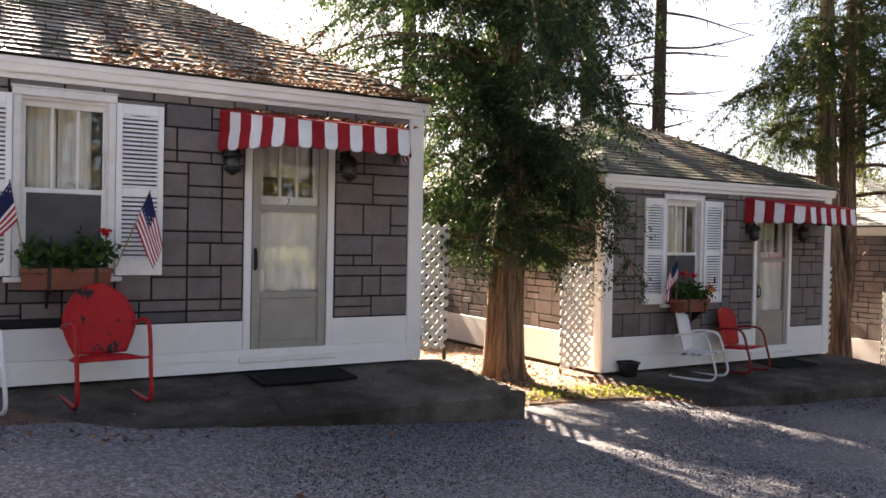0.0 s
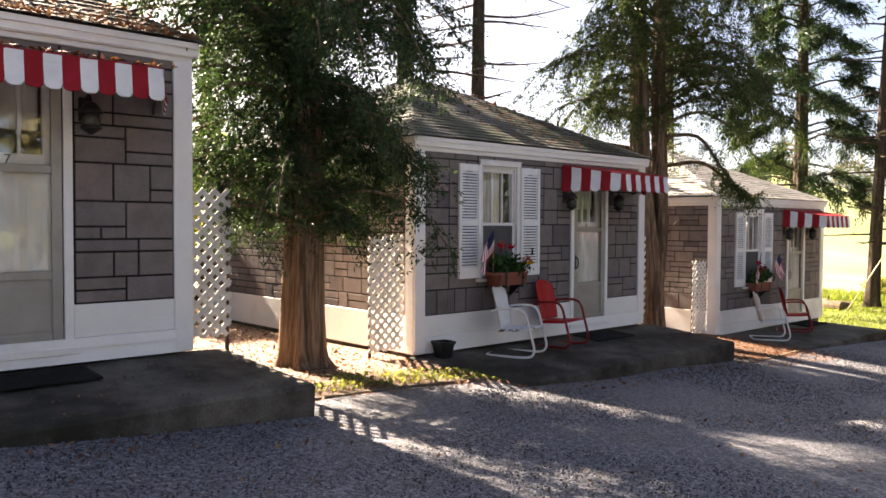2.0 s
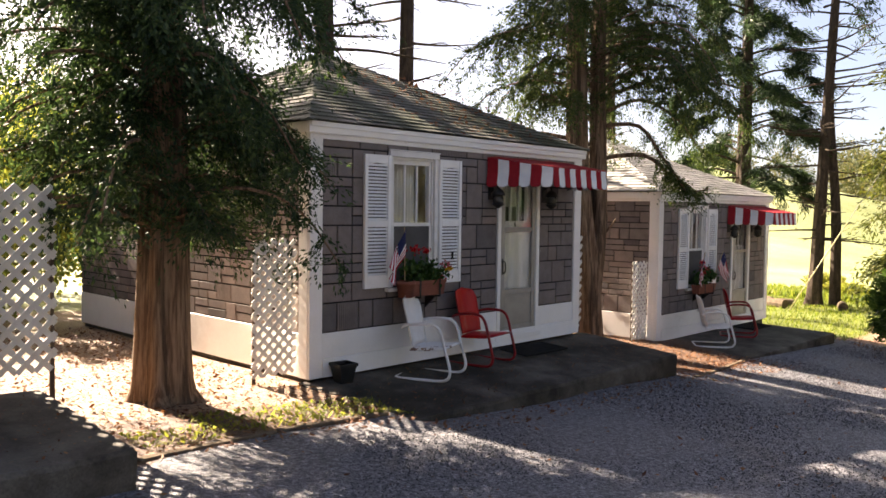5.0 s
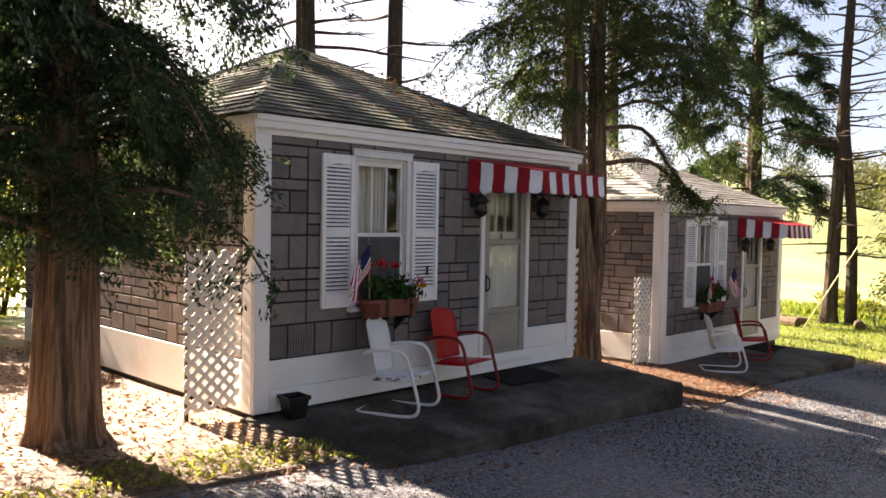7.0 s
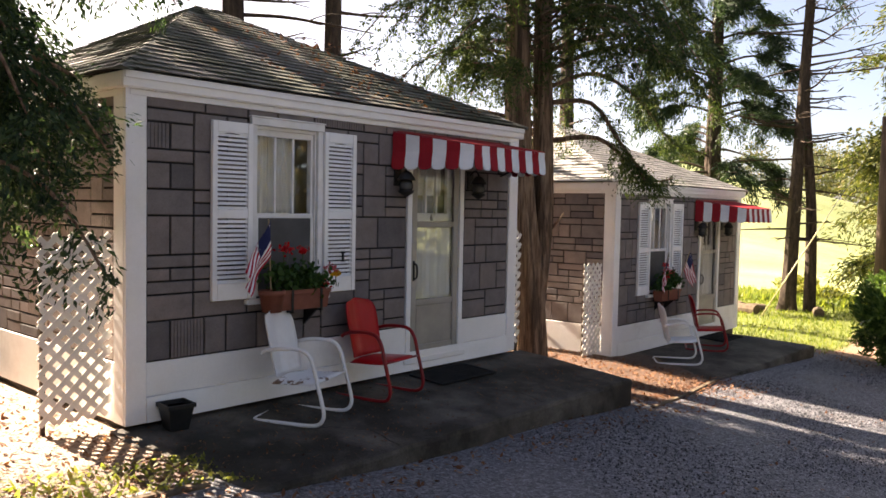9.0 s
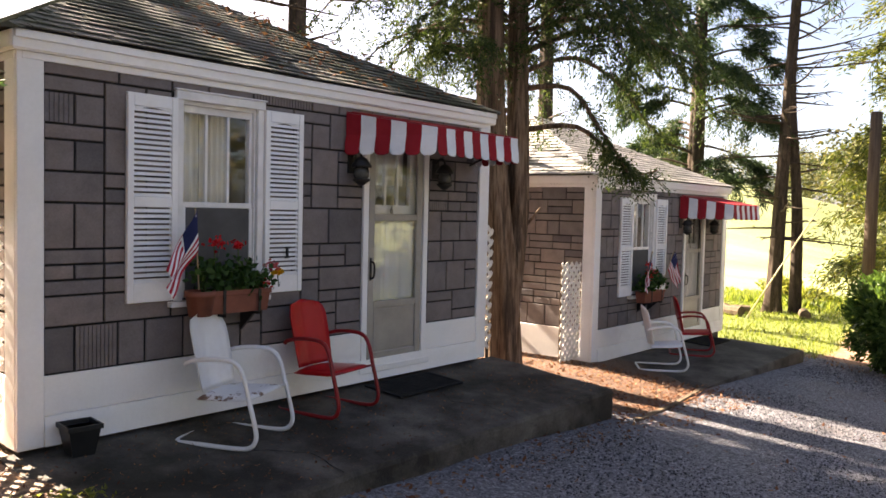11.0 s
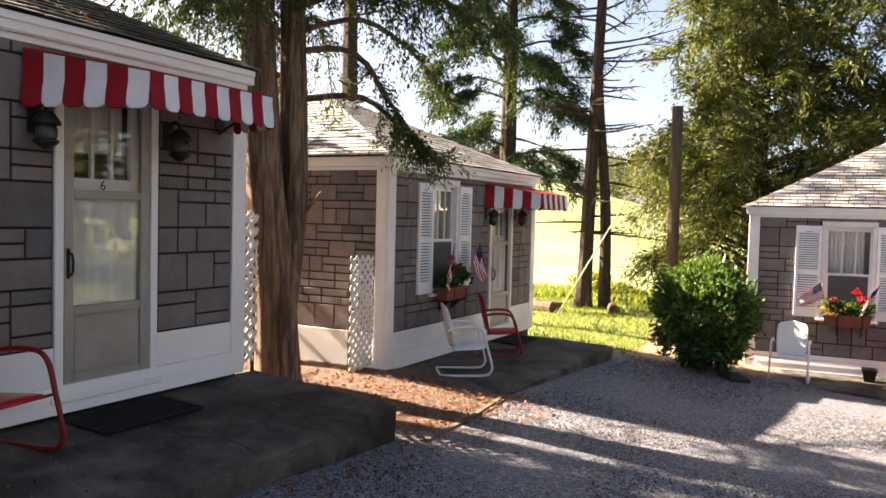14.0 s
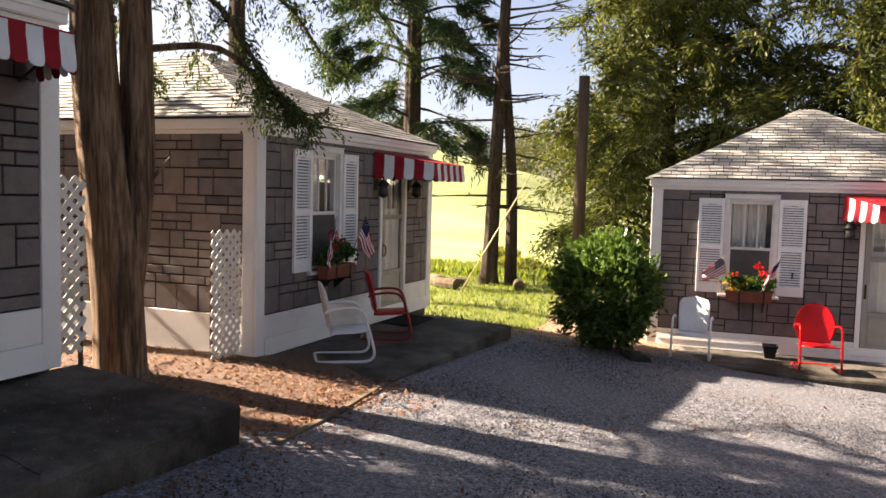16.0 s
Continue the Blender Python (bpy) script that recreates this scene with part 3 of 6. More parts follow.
def shutter(cabin, x0, x1, z0, z1):
    """A louvred shutter: rails, stiles and slats."""
    y0, y1, st = -0.055, -0.019, 0.045
    mid = lerp(z0, z1, 0.485)
    bays = [(z0 + 0.135, mid - 0.035), (mid + 0.035, z1 - 0.085)]
    arch = [(lerp(x0 + st, x1 - st, k / 10), y0 + 0.008, bays[1][1] - 0.001) for k in range(11)]
    low = [(p[0], p[1], p[2] - 0.022 * abs(2 * k / 10 - 1) ** 1.5 - 0.001) for k, p in enumerate(arch)]
    ob = part("shutter", Geo().prism(arch + low[::-1], (0, 0.01, 0)), white_shutter, cabin, "white louvred shutter")
    for a, b in ((x0, x0 + st), (x1 - st, x1)):
        part("stile", Geo().box(a, b, y0, y1, z0, z1, 0.004), white_shutter, ob)
    for a, b in ((z0, bays[0][0]), (bays[0][1], bays[1][0]), (bays[1][1], z1)):
        part("rail", Geo().box(x0 + st, x1 - st, y0 + 0.003, y1, a, b, 0.003), white_shutter, ob)
    key = round(x1 - x0, 3)
    if key not in slat_cache:
        s = Geo()
        a, b = st - 0.004, (x1 - x0) - st + 0.004
        s.prism([(a, 0.001, 0.0), (a, 0.005, -0.001), (a, 0.022, 0.021), (a, 0.018, 0.022)], (b - a, 0, 0))
        slat_cache[key] = s.mesh("slat", white_shutter)
    for a, b in bays:
        n = int((b - a) / 0.034)
        for k in range(n):
            s = new("slat", slat_cache[key])
            s.parent = ob
            s.location = (x0, y0 + 0.002, a + (b - a) * k / n + 0.002)


def number_mesh(text, size):
    cu = bpy.data.curves.new("number", "FONT")
    cu.body, cu.size, cu.extrude, cu.align_x = text, size, 0.002, "CENTER"
    ob = new("number_tmp", cu)
    dg = bpy.context.evaluated_depsgraph_get()
    me = bpy.data.meshes.new_from_object(ob.evaluated_get(dg))
    bpy.data.objects.remove(ob)
    me.materials.clear()
    me.materials.append(black_iron)
    return me


def make_window(cabin):
    x0, x1, z0, z1 = WIN
    win = part("window", Geo().box(x0, x0 + 0.014, 0.0, 0.11, z0, z1).box(x1 - 0.014, x1, 0.0, 0.11, z0, z1).box(x0 + 0.014, x1 - 0.014, 0.0, 0.11, z1 - 0.025, z1),
               white_sash, cabin, "white double-hung window with three upper panes")
    for a, b in ((x0 - 0.055, x0), (x1, x1 + 0.055)):
        part("side_casing", Geo().box(a, b, -0.03, 0.0, z0 - 0.015, z1, 0.004), white_sash, win)
    part("head_casing", Geo().box(x0 - 0.062, x1 + 0.062, -0.042, 0.0, z1, z1 + 0.062, 0.005), white_sash, win)
    part("drip_cap", Geo().box(x0 - 0.07, x1 + 0.07, -0.05, 0.0, z1 + 0.0625, z1 + 0.076, 0.004), white_sash, win)
    part("window_sill", Geo().box(x0 - 0.11, x1 + 0.11, -0.075, 0.06, z0 - 0.055, z0 - 0.015, 0.006), white_sash, win)
    zm = lerp(z0, z1, 0.475)
    a, b = x0 + 0.014, x1 - 0.014
    up = Geo().box(a, a + 0.022, 0.03, 0.06, zm, z1 - 0.025, 0.003).box(b - 0.022, b, 0.03, 0.06, zm, z1 - 0.025, 0.003)
    up.box(a + 0.022, b - 0.022, 0.03, 0.06, z1 - 0.075, z1 - 0.025, 0.003).box(a, b, 0.022, 0.06, zm - 0.018, zm + 0.022, 0.004)
    part("upper_sash", up, white_sash, win)
    for k in (1, 2):
        c = lerp(a + 0.022, b - 0.022, k / 3)
        part("muntin", Geo().box(c - 0.011, c + 0.011, 0.032, 0.056, zm + 0.022, z1 - 0.075, 0.002), white_sash, win)
    for k in range(3):
        c0, c1 = lerp(a + 0.022, b - 0.022, k / 3), lerp(a + 0.022, b - 0.022, (k + 1) / 3)
        p = part("pane", Geo().box(c0 + 0.011, c1 - 0.011, 0.043, 0.047, zm + 0.02, z1 - 0.075), glass, win)
        p.visible_shadow = False
    low = Geo().box(a, a + 0.03, 0.012, 0.03, z0, zm - 0.018, 0.003).box(b - 0.03, b, 0.012, 0.03, z0, zm - 0.018, 0.003).box(a + 0.03, b - 0.03, 0.012, 0.03, z0, z0 + 0.04, 0.003)
    part("screen_frame", low, white_sash, win)
    part("insect_screen", Geo().box(a + 0.03, b - 0.03, 0.018, 0.021, z0 + 0.04, zm - 0.018), screen_mat, win, "dark insect screen")
    part("curtain", curtain_geo(x0 - 0.05, lerp(x0, x1, 0.42), 0.2, z0 - 0.1, z1 + 0.05, 5), curtain, win, "pale net curtain")
    part("curtain", curtain_geo(lerp(x0, x1, 0.44), x1 - 0.10, 0.21, z0 - 0.1, z1 + 0.05, 5), curtain, win, "pale net curtain")


def make_door(cabin, number):
    x0, x1, z0, z1 = DOOR
    door = part("door", Geo().box(x0 - 0.065, x0, -0.03, 0.0, z0 - 0.03, z1 + 0.06, 0.004).box(x1, x1 + 0.065, -0.03, 0.0, z0 - 0.03, z1 + 0.06, 0.004).box(x0, x1, -0.03, 0, z1, z1 + 0.06, 0.004),
                white_paint, cabin, "grey aluminium storm door in white trim")
    part("threshold", Geo().box(x0 - 0.1, x1 + 0.1, -0.05, 0.1, z0 - 0.07, z0 - 0.012, 0.006), white_paint, door)
    a, b, st = x0 + 0.008, x1 - 0.008, 0.075
    y0, y1 = -0.02, 0.012
    zr, zt = z0 + 0.50, z0 + 1.28
    g = Geo().box(a, a + st, y0, y1, z0, z1 - 0.01, 0.005).box(b - st, b, y0, y1, z0, z1 - 0.01, 0.005)
    for p, q in ((z0, z0 + 0.10), (zr, zr + 0.06), (zt, zt + 0.06), (z1 - 0.08, z1 - 0.01)):
        g.box(a + st, b - st, y0 + 0.002, y1, p, q, 0.004)
    part("storm_frame", g, aluminium, door)
    k = Geo().box(a + st, b - st, -0.004, 0.004, z0 + 0.10, zr)
    k.box(a + st + 0.015, b - st - 0.015, -0.009, -0.003, z0 + 0.115, zr - 0.015, 0.003)
    part("kick_panel", k, aluminium, door)
    for p, q in ((zr + 0.06, zt), (zt + 0.06, z1 - 0.08)):
        gp = part("pane", Geo().box(a + st, b - st, -0.003, 0.001, p, q), glass, door)
        gp.visible_shadow = False
    # the wooden door behind: panels below, three lights above
    leaf = Geo().box(x0 + 0.02, x0 + 0.12, 0.05, 0.09, z0, z1 - 0.02).box(x1 - 0.12, x1 - 0.02, 0.05, 0.09, z0, z1 - 0.02)
    leaf.box(x0 + 0.12, x1 - 0.12, 0.05, 0.09, z0, zt + 0.14, 0.002).box(x0 + 0.12, x1 - 0.12, 0.05, 0.09, z1 - 0.14, z1 - 0.02)
    for c in (1, 2):
        u = lerp(x0 + 0.12, x1 - 0.12, c / 3)
        leaf.box(u - 0.012, u + 0.012, 0.052, 0.085, zt + 0.14, z1 - 0.14)
    part("inner_leaf", leaf, inner_door, door, "pale painted inner door")
    gp = part("pane", Geo().box(x0 + 0.12, x1 - 0.12, 0.066, 0.069, zt + 0.14, z1 - 0.14), glass, door)
    gp.visible_shadow = False
    part("curtain", curtain_geo(x0 + 0.07, x1 - 0.07, 0.035, zr + 0.07, zt - 0.01, 3), curtain, door, "white curtain behind the storm glass")
    part("curtain", curtain_geo(x0 + 0.13, x1 - 0.13, 0.13, zt + 0.32, z1 - 0.1, 4), curtain, door)
    h = Geo().tube(smooth_path([(a + 0.03, y0, zr + 0.42), (a + 0.03, y0 - 0.045, zr + 0.40), (a + 0.03, y0 - 0.045, zr + 0.29), (a + 0.03, y0, zr + 0.27)], 4), 0.009, 8)
    h.box(a + 0.016, a + 0.044, y0 - 0.006, y0, zr + 0.25, zr + 0.45, 0.003)
    part("handle", h, black_iron, door, "black pull handle", True)
    n = part("house_number", number_mesh(str(number), 0.095), black_iron, door, "black number " + str(number))
    n.matrix_local = pose((x0 + x1) / 2, 0.046, zt + 0.065, 90)


def pierced_wall(xs, zs, t, holes):
    """A wall in x and z, of thickness t, in one piece, with openings cut through it."""
    g = Geo()
    nx, nz = len(xs), len(zs)
    g.v = [(x, y, z) for y in (0, t) for x in xs for z in zs]
    at = lambda i, j, k: k * nx * nz + i * nz + j
    def solid(i, j):
        if not (0 <= i < nx - 1 and 0 <= j < nz - 1):
            return False
        cx, cz = (xs[i] + xs[i + 1]) / 2, (zs[j] + zs[j + 1]) / 2
        return not any(h[0] < cx < h[1] and h[2] < cz < h[3] for h in holes)
    for i in range(nx - 1):
        for j in range(nz - 1):
            if not solid(i, j):
                continue
            g.f += [(at(i, j, 0), at(i + 1, j, 0), at(i + 1, j + 1, 0), at(i, j + 1, 0)), (at(i, j, 1), at(i, j + 1, 1), at(i + 1, j + 1, 1), at(i + 1, j, 1))]
            for di, dj, p, q in ((-1, 0, (i, j), (i, j + 1)), (1, 0, (i + 1, j), (i + 1, j + 1)), (0, -1, (i, j), (i + 1, j)), (0, 1, (i, j + 1), (i + 1, j + 1))):
                if not solid(i + di, j + dj):
                    g.f.append((at(*p, 0), at(*q, 0), at(*q, 1), at(*p, 1)))
    return g


def make_cabin(number, label):
    m = CABINS[number]
    cabin = thing("cabin", m, label, "cabin", "row of motel cabins")
    # front wall with its openings
    xs, zs = [0, WIN[0], WIN[1], DOOR[0], DOOR[1], W], [0, DOOR[2], WIN[2], DOOR[3], WIN[3], H]
    fw = pierced_wall(xs, zs, WALL_T, [WIN, DOOR])
    front = part("wall", fw, joint, cabin, "grey stone-pattern siding wall")
    side = part("wall", Geo().box(0, WALL_T, WALL_T, D, 0, H), joint, cabin, "grey stone-pattern siding wall")
    part("wall", Geo().box(W - WALL_T, W, WALL_T, D, 0, H), joint, cabin)
    part("wall", Geo().box(WALL_T, W - WALL_T, D - WALL_T, D, 0, H), joint, cabin)
    part("foundation", Geo().box(0.02, W - 0.02, 0.03, D - 0.02, -0.7, 0), concrete, cabin)
    part("partition", Geo().box(WALL_T, W - WALL_T, 0.9, 0.95, 0, H), room_dark, cabin)
    part("inner_floor", Geo().box(WALL_T, W - WALL_T, WALL_T, D - WALL_T, 0.0, 0.05), room_dark, cabin)
    part("inner_ceiling", Geo().box(0.01, W - 0.01, 0.01, D - 0.01, H, H + 0.03), room_dark, cabin)
    # corner boards
    for x0, x1 in ((-0.03, 0.13), (W - 0.13, W + 0.03)):
        part("corner_board", Geo().box(x0, x1, -0.03, 0.0, 0.0, H + 0.0, 0.005), white_paint, cabin)
    part("corner_board", Geo().box(-0.031, 0.0, 0.001, 0.15, 0.0, H, 0.005), white_paint, cabin)
    part("corner_board", Geo().box(W, W + 0.031, 0.001, 0.15, 0.0, H, 0.005), white_paint, cabin)
    # white skirt: a broad board over two lapped boards
    sk = SKIRT[number]
    for x0, x1 in ((0.13, DOOR[0] - 0.067), (DOOR[1] + 0.067, W - 0.13)):
        part("skirt_board", Geo().box(x0, x1, -0.022, 0, 0.19, sk, 0.004), white_paint, cabin)
    x0, x1 = 0.13, W - 0.13
    part("skirt_board", Geo().prism([(x0, -0.004, 0.19), (x0, -0.03, 0.185), (x0, -0.045, 0.11), (x0, -0.004, 0.11)], (x1 - x0, 0, 0)), white_paint, cabin)
    part("skirt_board", Geo().prism([(x0, -0.004, 0.112), (x0, -0.03, 0.108), (x0, -0.05, 0.005), (x0, -0.004, 0.005)], (x1 - x0, 0, 0)), white_paint, cabin)
    part("skirt_board", Geo().box(-0.022, 0, 0.15, D, 0.0, sk, 0.004), white_paint, cabin)
    # fascia and soffit
    o = 0.07
    part("fascia", Geo().box(-o, W + o, -o, -o + 0.03, H + 0.0, H + 0.11, 0.006).box(-o + 0.01, W + o - 0.01, -o - 0.018, -o, H + 0.06, H + 0.112, 0.005), white_paint, cabin)
    part("fascia", Geo().box(-o, -o + 0.03, -o + 0.031, D + o, H + 0.0, H + 0.11, 0.006), white_paint, cabin)
    part("fascia", Geo().box(W + o - 0.03, W + o, -o + 0.031, D + o, H + 0.0, H + 0.11, 0.006), white_paint, cabin)
    part("fascia", Geo().box(-o + 0.031, W + o - 0.031, D + o - 0.03, D + o, H + 0.0, H + 0.11, 0.006), white_paint, cabin)
    part("frieze", Geo().box(0.0, W, -0.035, 0.0, H - 0.05, H - 0.005, 0.004), white_paint, cabin)
    part("frieze", Geo().box(-0.035, 0.0, 0.0, D, H - 0.05, H - 0.005, 0.004), white_paint, cabin)
    part("soffit", Geo().box(-o + 0.01, W + o - 0.01, -o + 0.01, -0.036, H - 0.005, H + 0.01).box(-o + 0.01, -0.036, -0.036, D, H - 0.005, H + 0.01).box(W + 0.001, W + o - 0.01, -0.036, D, H - 0.005, H + 0.01), white_paint, cabin)
    # hip roof with a short ridge
    e, z0, z1, hr = 0.10, H + 0.115, H + {7: 1.62, 5: 1.30}.get(number, 1.40), 0.14
    px = W / 2 + (0.22 if number == 5 else 0.0)
    A, B, C, E = (-e, -e, z0), (W + e, -e, z0), (W + e, D + e, z0), (-e, D + e, z0)
    P, Q = (px - hr, D / 2, z1), (px + hr, D / 2, z1)
    roof = part("roof", Geo().add([A, B, C, E, P, Q], [(0, 1, 5, 4), (1, 2, 5), (2, 3, 4, 5), (3, 0, 4), (3, 2, 1, 0)]), joint, cabin, "grey shingled hip roof with moss")
    for a, b in ((A, P), (B, Q), (C, Q), (E, P), (P, Q)):
        a, b = Vector(a), Vector(b)
        n = 12 if a.z < b.z else 4
        for k in range(n):
            p, q = a.lerp(b, k / n), a.lerp(b, (k + 1.15) / n)
            d = (q - p).normalized()
            s = d.cross(Vector((0, 0, 1))).normalized()
            nrm = s.cross(d)
            g = Geo()
            th = 0.014
            pts = [p - s * 0.075 + nrm * -0.012, p + nrm * (th + 0.008), p + s * 0.075 + nrm * -0.012, q - s * 0.075 + nrm * -0.024, q + nrm * (th - 0.012), q + s * 0.075 + nrm * -0.024]
            g.add(pts, [(0, 1, 4, 3), (1, 2, 5, 4), (0, 2, 1)])
            part("ridge_cap", g, shingle_pale_sunlit if number in (5, 4) else shingle_mat, roof)
    make_window(cabin)
    make_door(cabin, number)
    sh = 0.37
    shutter(cabin, 1.025 - sh, 1.022, 0.855, 2.255)
    shutter(cabin, 1.768, 1.765 + sh, 0.855, 2.255)
    if number in (6, 4):
        part("shutter_hook", Geo().box(1.97, 1.988, -0.068, -0.05, 1.13, 1.2, 0.003).box(1.96, 2.0, -0.066, -0.052, 1.195, 1.21).box(1.96, 2.0, -0.066, -0.052, 1.12, 1.135), black_iron, cabin, "small black shutter hook")
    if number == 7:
        # raised dark box added to stand in for the shaded gap in the siding
        part("gap_strip", Geo().box(0.3, 1.42, -0.03, 0.0, 0.445, 0.52, 0.003), joint, cabin, "added dark strip standing in for a gap where siding is missing")
    return cabin, front, side, roof, (A, B, C, E, P, Q)


LABELS = {7: "small grey stone-sided motel cabin numbered seven with white trim", 6: "small grey stone-sided motel cabin numbered six with white trim",
          5: "small grey stone-sided motel cabin behind a big cedar", 4: "small grey stone-sided motel cabin facing down the drive"}
built = {n: make_cabin(n, LABELS[n]) for n in (7, 6, 5, 4)}

# ---- trees and shrubs ----
def leaf_quads(centres, axes, length, width, r, jitter=0.6):
    """Small folded leaves: a kite for each centre, its long way near its axis. Returns vertices and faces."""
    n = len(centres)
    ax = axes + r.normal(0, jitter, (n, 3))
    ax /= np.linalg.norm(ax, axis=1, keepdims=True) + 1e-9
    sd = np.cross(ax, r.normal(0, 1, (n, 3)))
    sd /= np.linalg.norm(sd, axis=1, keepdims=True) + 1e-9
    ln = length * r.uniform(0.6, 1.3, (n, 1))
    wd = width * r.uniform(0.7, 1.3, (n, 1))
    v = np.stack([centres - ax * ln * 0.5, centres + sd * wd * 0.5 - ax * ln * 0.05, centres + ax * ln * 0.5, centres - sd * wd * 0.5 - ax * ln * 0.05], 1).reshape(-1, 3)
    return v, np.arange(4 * n).reshape(n, 4)


def quads_mesh(name, v, f, mat):
    me = bpy.data.meshes.new(name)
    me.vertices.add(len(v))
    me.vertices.foreach_set("co", np.ascontiguousarray(v, np.float32).ravel())
    me.loops.add(f.size)
    me.loops.foreach_set("vertex_index", np.ascontiguousarray(f, np.int32).ravel())
    me.polygons.add(len(f))
    me.polygons.foreach_set("loop_start", np.arange(0, f.size, f.shape[1], dtype=np.int32))
    me.update(calc_edges=True)
    me.materials.append(mat)
    return me


def along(path, n, r, lo=0.0):
    """n random points on a line of points, with the way of the line there."""
    P = np.array([tuple(p) for p in path])
    t = r.uniform(lo, 1, n) * (len(P) - 1)
    i = np.minimum(t.astype(int), len(P) - 2)
    u = (t - i)[:, None]
    d = P[i + 1] - P[i]
    return P[i] * (1 - u) + P[i + 1] * u, d / (np.linalg.norm(d, axis=1, keepdims=True) + 1e-9)


def spray(path, n, spread, r, droop=0.3, leaf=(0.13, 0.035), lo=0.25, twigs=12, reach=0.45):
    """Foliage about a limb: twigs that fan out and hang, with leaves along them."""
    start, way = along(path, twigs, r, lo)
    out_v, out_a = [], []
    k = max(1, n // twigs)
    for s, w in zip(start, way):
        d = w * 0.6 + r.normal(0, spread, 3)
        d[2] = d[2] * 0.6 - droop
        d /= np.linalg.norm(d) + 1e-9
        ln = reach * r.uniform(0.5, 1.2)
        t = r.uniform(0, 1, (k, 1))
        p = s + d * ln * t + r.normal(0, 0.026 if leaf[0] < 0.1 else 0.075, (k, 3)) * (0.6 + t)
        p[:, 2] -= 0.25 * ln * (t[:, 0] ** 2)
        out_v.append(p)
        a = np.tile(d, (k, 1))
        a[:, 2] -= 0.35 * t[:, 0]
        out_a.append(a)
    return np.concatenate(out_v), np.concatenate(out_a), leaf


def trunk_geo(path, radii, n=14, rough=0.075, seed=1, flare=0.0):
    """A trunk with a fluted, uneven outline."""
    r = random.Random(seed)
    pts = smooth_path(path, 6)
    m = len(pts)
    g = Geo()
    lobes = [(r.uniform(0, 6.28), r.choice((2, 3, 4, 5, 7))) for _ in range(4)]
    ribs = [(r.uniform(0, 6.28), q) for q in (11, 13, 17)]
    rings = []
    for i, p in enumerate(pts):
        t = i / (m - 1)
        rad = np.interp(t, np.linspace(0, 1, len(radii)), radii)
        ring = []
        for k in range(n):
            a = 2 * math.pi * k / n
            f = 1 + rough * sum(math.sin(a * q + ph + 1.5 * t) for ph, q in lobes) + 0.013 * sum(abs(math.sin(0.5 * (a * q + ph + 0.8 * math.sin(3 * t + ph)))) for ph, q in ribs) + flare * max(0, 1 - t * m / 3.0) ** 2 * (0.6 + 0.7 * math.sin(a * 4 + lobes[0][0]))
            ring.append((p.x + rad * f * math.cos(a), p.y + rad * f * math.sin(a), p.z))
        rings += ring
    g.add(rings, [(i * n + k, i * n + (k + 1) % n, (i + 1) * n + (k + 1) % n, (i + 1) * n + k) for i in range(m - 1) for k in range(n)])
    return g


def make_tree(base, trunks, limbs, foliage, label, category="tree", bark_mat=None, leaf_mat=None, name="tree", seed=3, keep=None):
    """trunks: (path, radii); limbs: (path, radius); foliage: per limb (count, spread, droop, leaf, lo, twigs, reach) or None. Places are from the base."""
    t = thing(name, pose(*base), label, category, "trees", "")
    r = np.random.default_rng(seed)
    for k, (path, radii) in enumerate(trunks):
        part("trunk", trunk_geo(path, radii, seed=seed + k, flare=0.5 if k == 0 else 0.0, n=52), bark_mat, t, smooth=True)
    vs, fs, count = [], [], 0
    for (path, rad), fo in zip(limbs, foliage):
        pts = smooth_path(path, 4)
        rr = [rad * (1 - 0.85 * i / (len(pts) - 1)) + 0.003 for i in range(len(pts))]
        reach = len(pts)
        if keep is not None:
            held = keep(np.array([tuple(p) for p in pts]))
            reach = max(4, int(np.argmin(held)) if not held.all() else len(pts))
        part("limb", Geo().tube(pts[:reach], rr[:reach], 6), bark_mat, t, smooth=True)
        if fo:
            c, a, leaf = spray(pts, fo[0], fo[1], r, fo[2], fo[3], fo[4], fo[5], fo[6])
            if keep is not None:
                ok = keep(c)
                c, a = c[ok], a[ok]
            v, f = leaf_quads(c, a, leaf[0], leaf[1], r, 0.38)
            vs.append(v)
            fs.append(f + count)
            count += len(v)
    if vs:
        ob = new("crown", quads_mesh("crown", np.concatenate(vs), np.concatenate(fs), leaf_mat))
        ob.parent = t
    return t


def gz(x, y):
    return float(ground_z(x, y))


def whorl(z0, z1, n, length, r, rise=0.1, droop=0.4, low_len=None, axis_xy=(0, 0), sector=None, lop=0.0):
    """Limbs round an upright stem between two heights; length falls from low to high."""
    out = []
    for k in range(n):
        t = (k + r.random()) / n
        z = lerp(z0, z1, t)
        a = r.uniform(*(sector or (0, 2 * math.pi)))
        ln = lerp(length, low_len if low_len is not None else length * 0.4, t) * r.uniform(0.75, 1.15) * (1 - lop * max(0.0, math.cos(a)))
        dx, dy = math.cos(a), math.sin(a)
        x0, y0 = axis_xy
        out.append([(x0, y0, z), (x0 + dx * ln * 0.4, y0 + dy * ln * 0.4, z + rise * ln), (x0 + dx * ln * 0.75, y0 + dy * ln * 0.75, z + (rise - 0.15 * droop) * ln), (x0 + dx * ln, y0 + dy * ln, z + (rise - 0.6 * droop) * ln)])
    return out


R = random.Random(11)
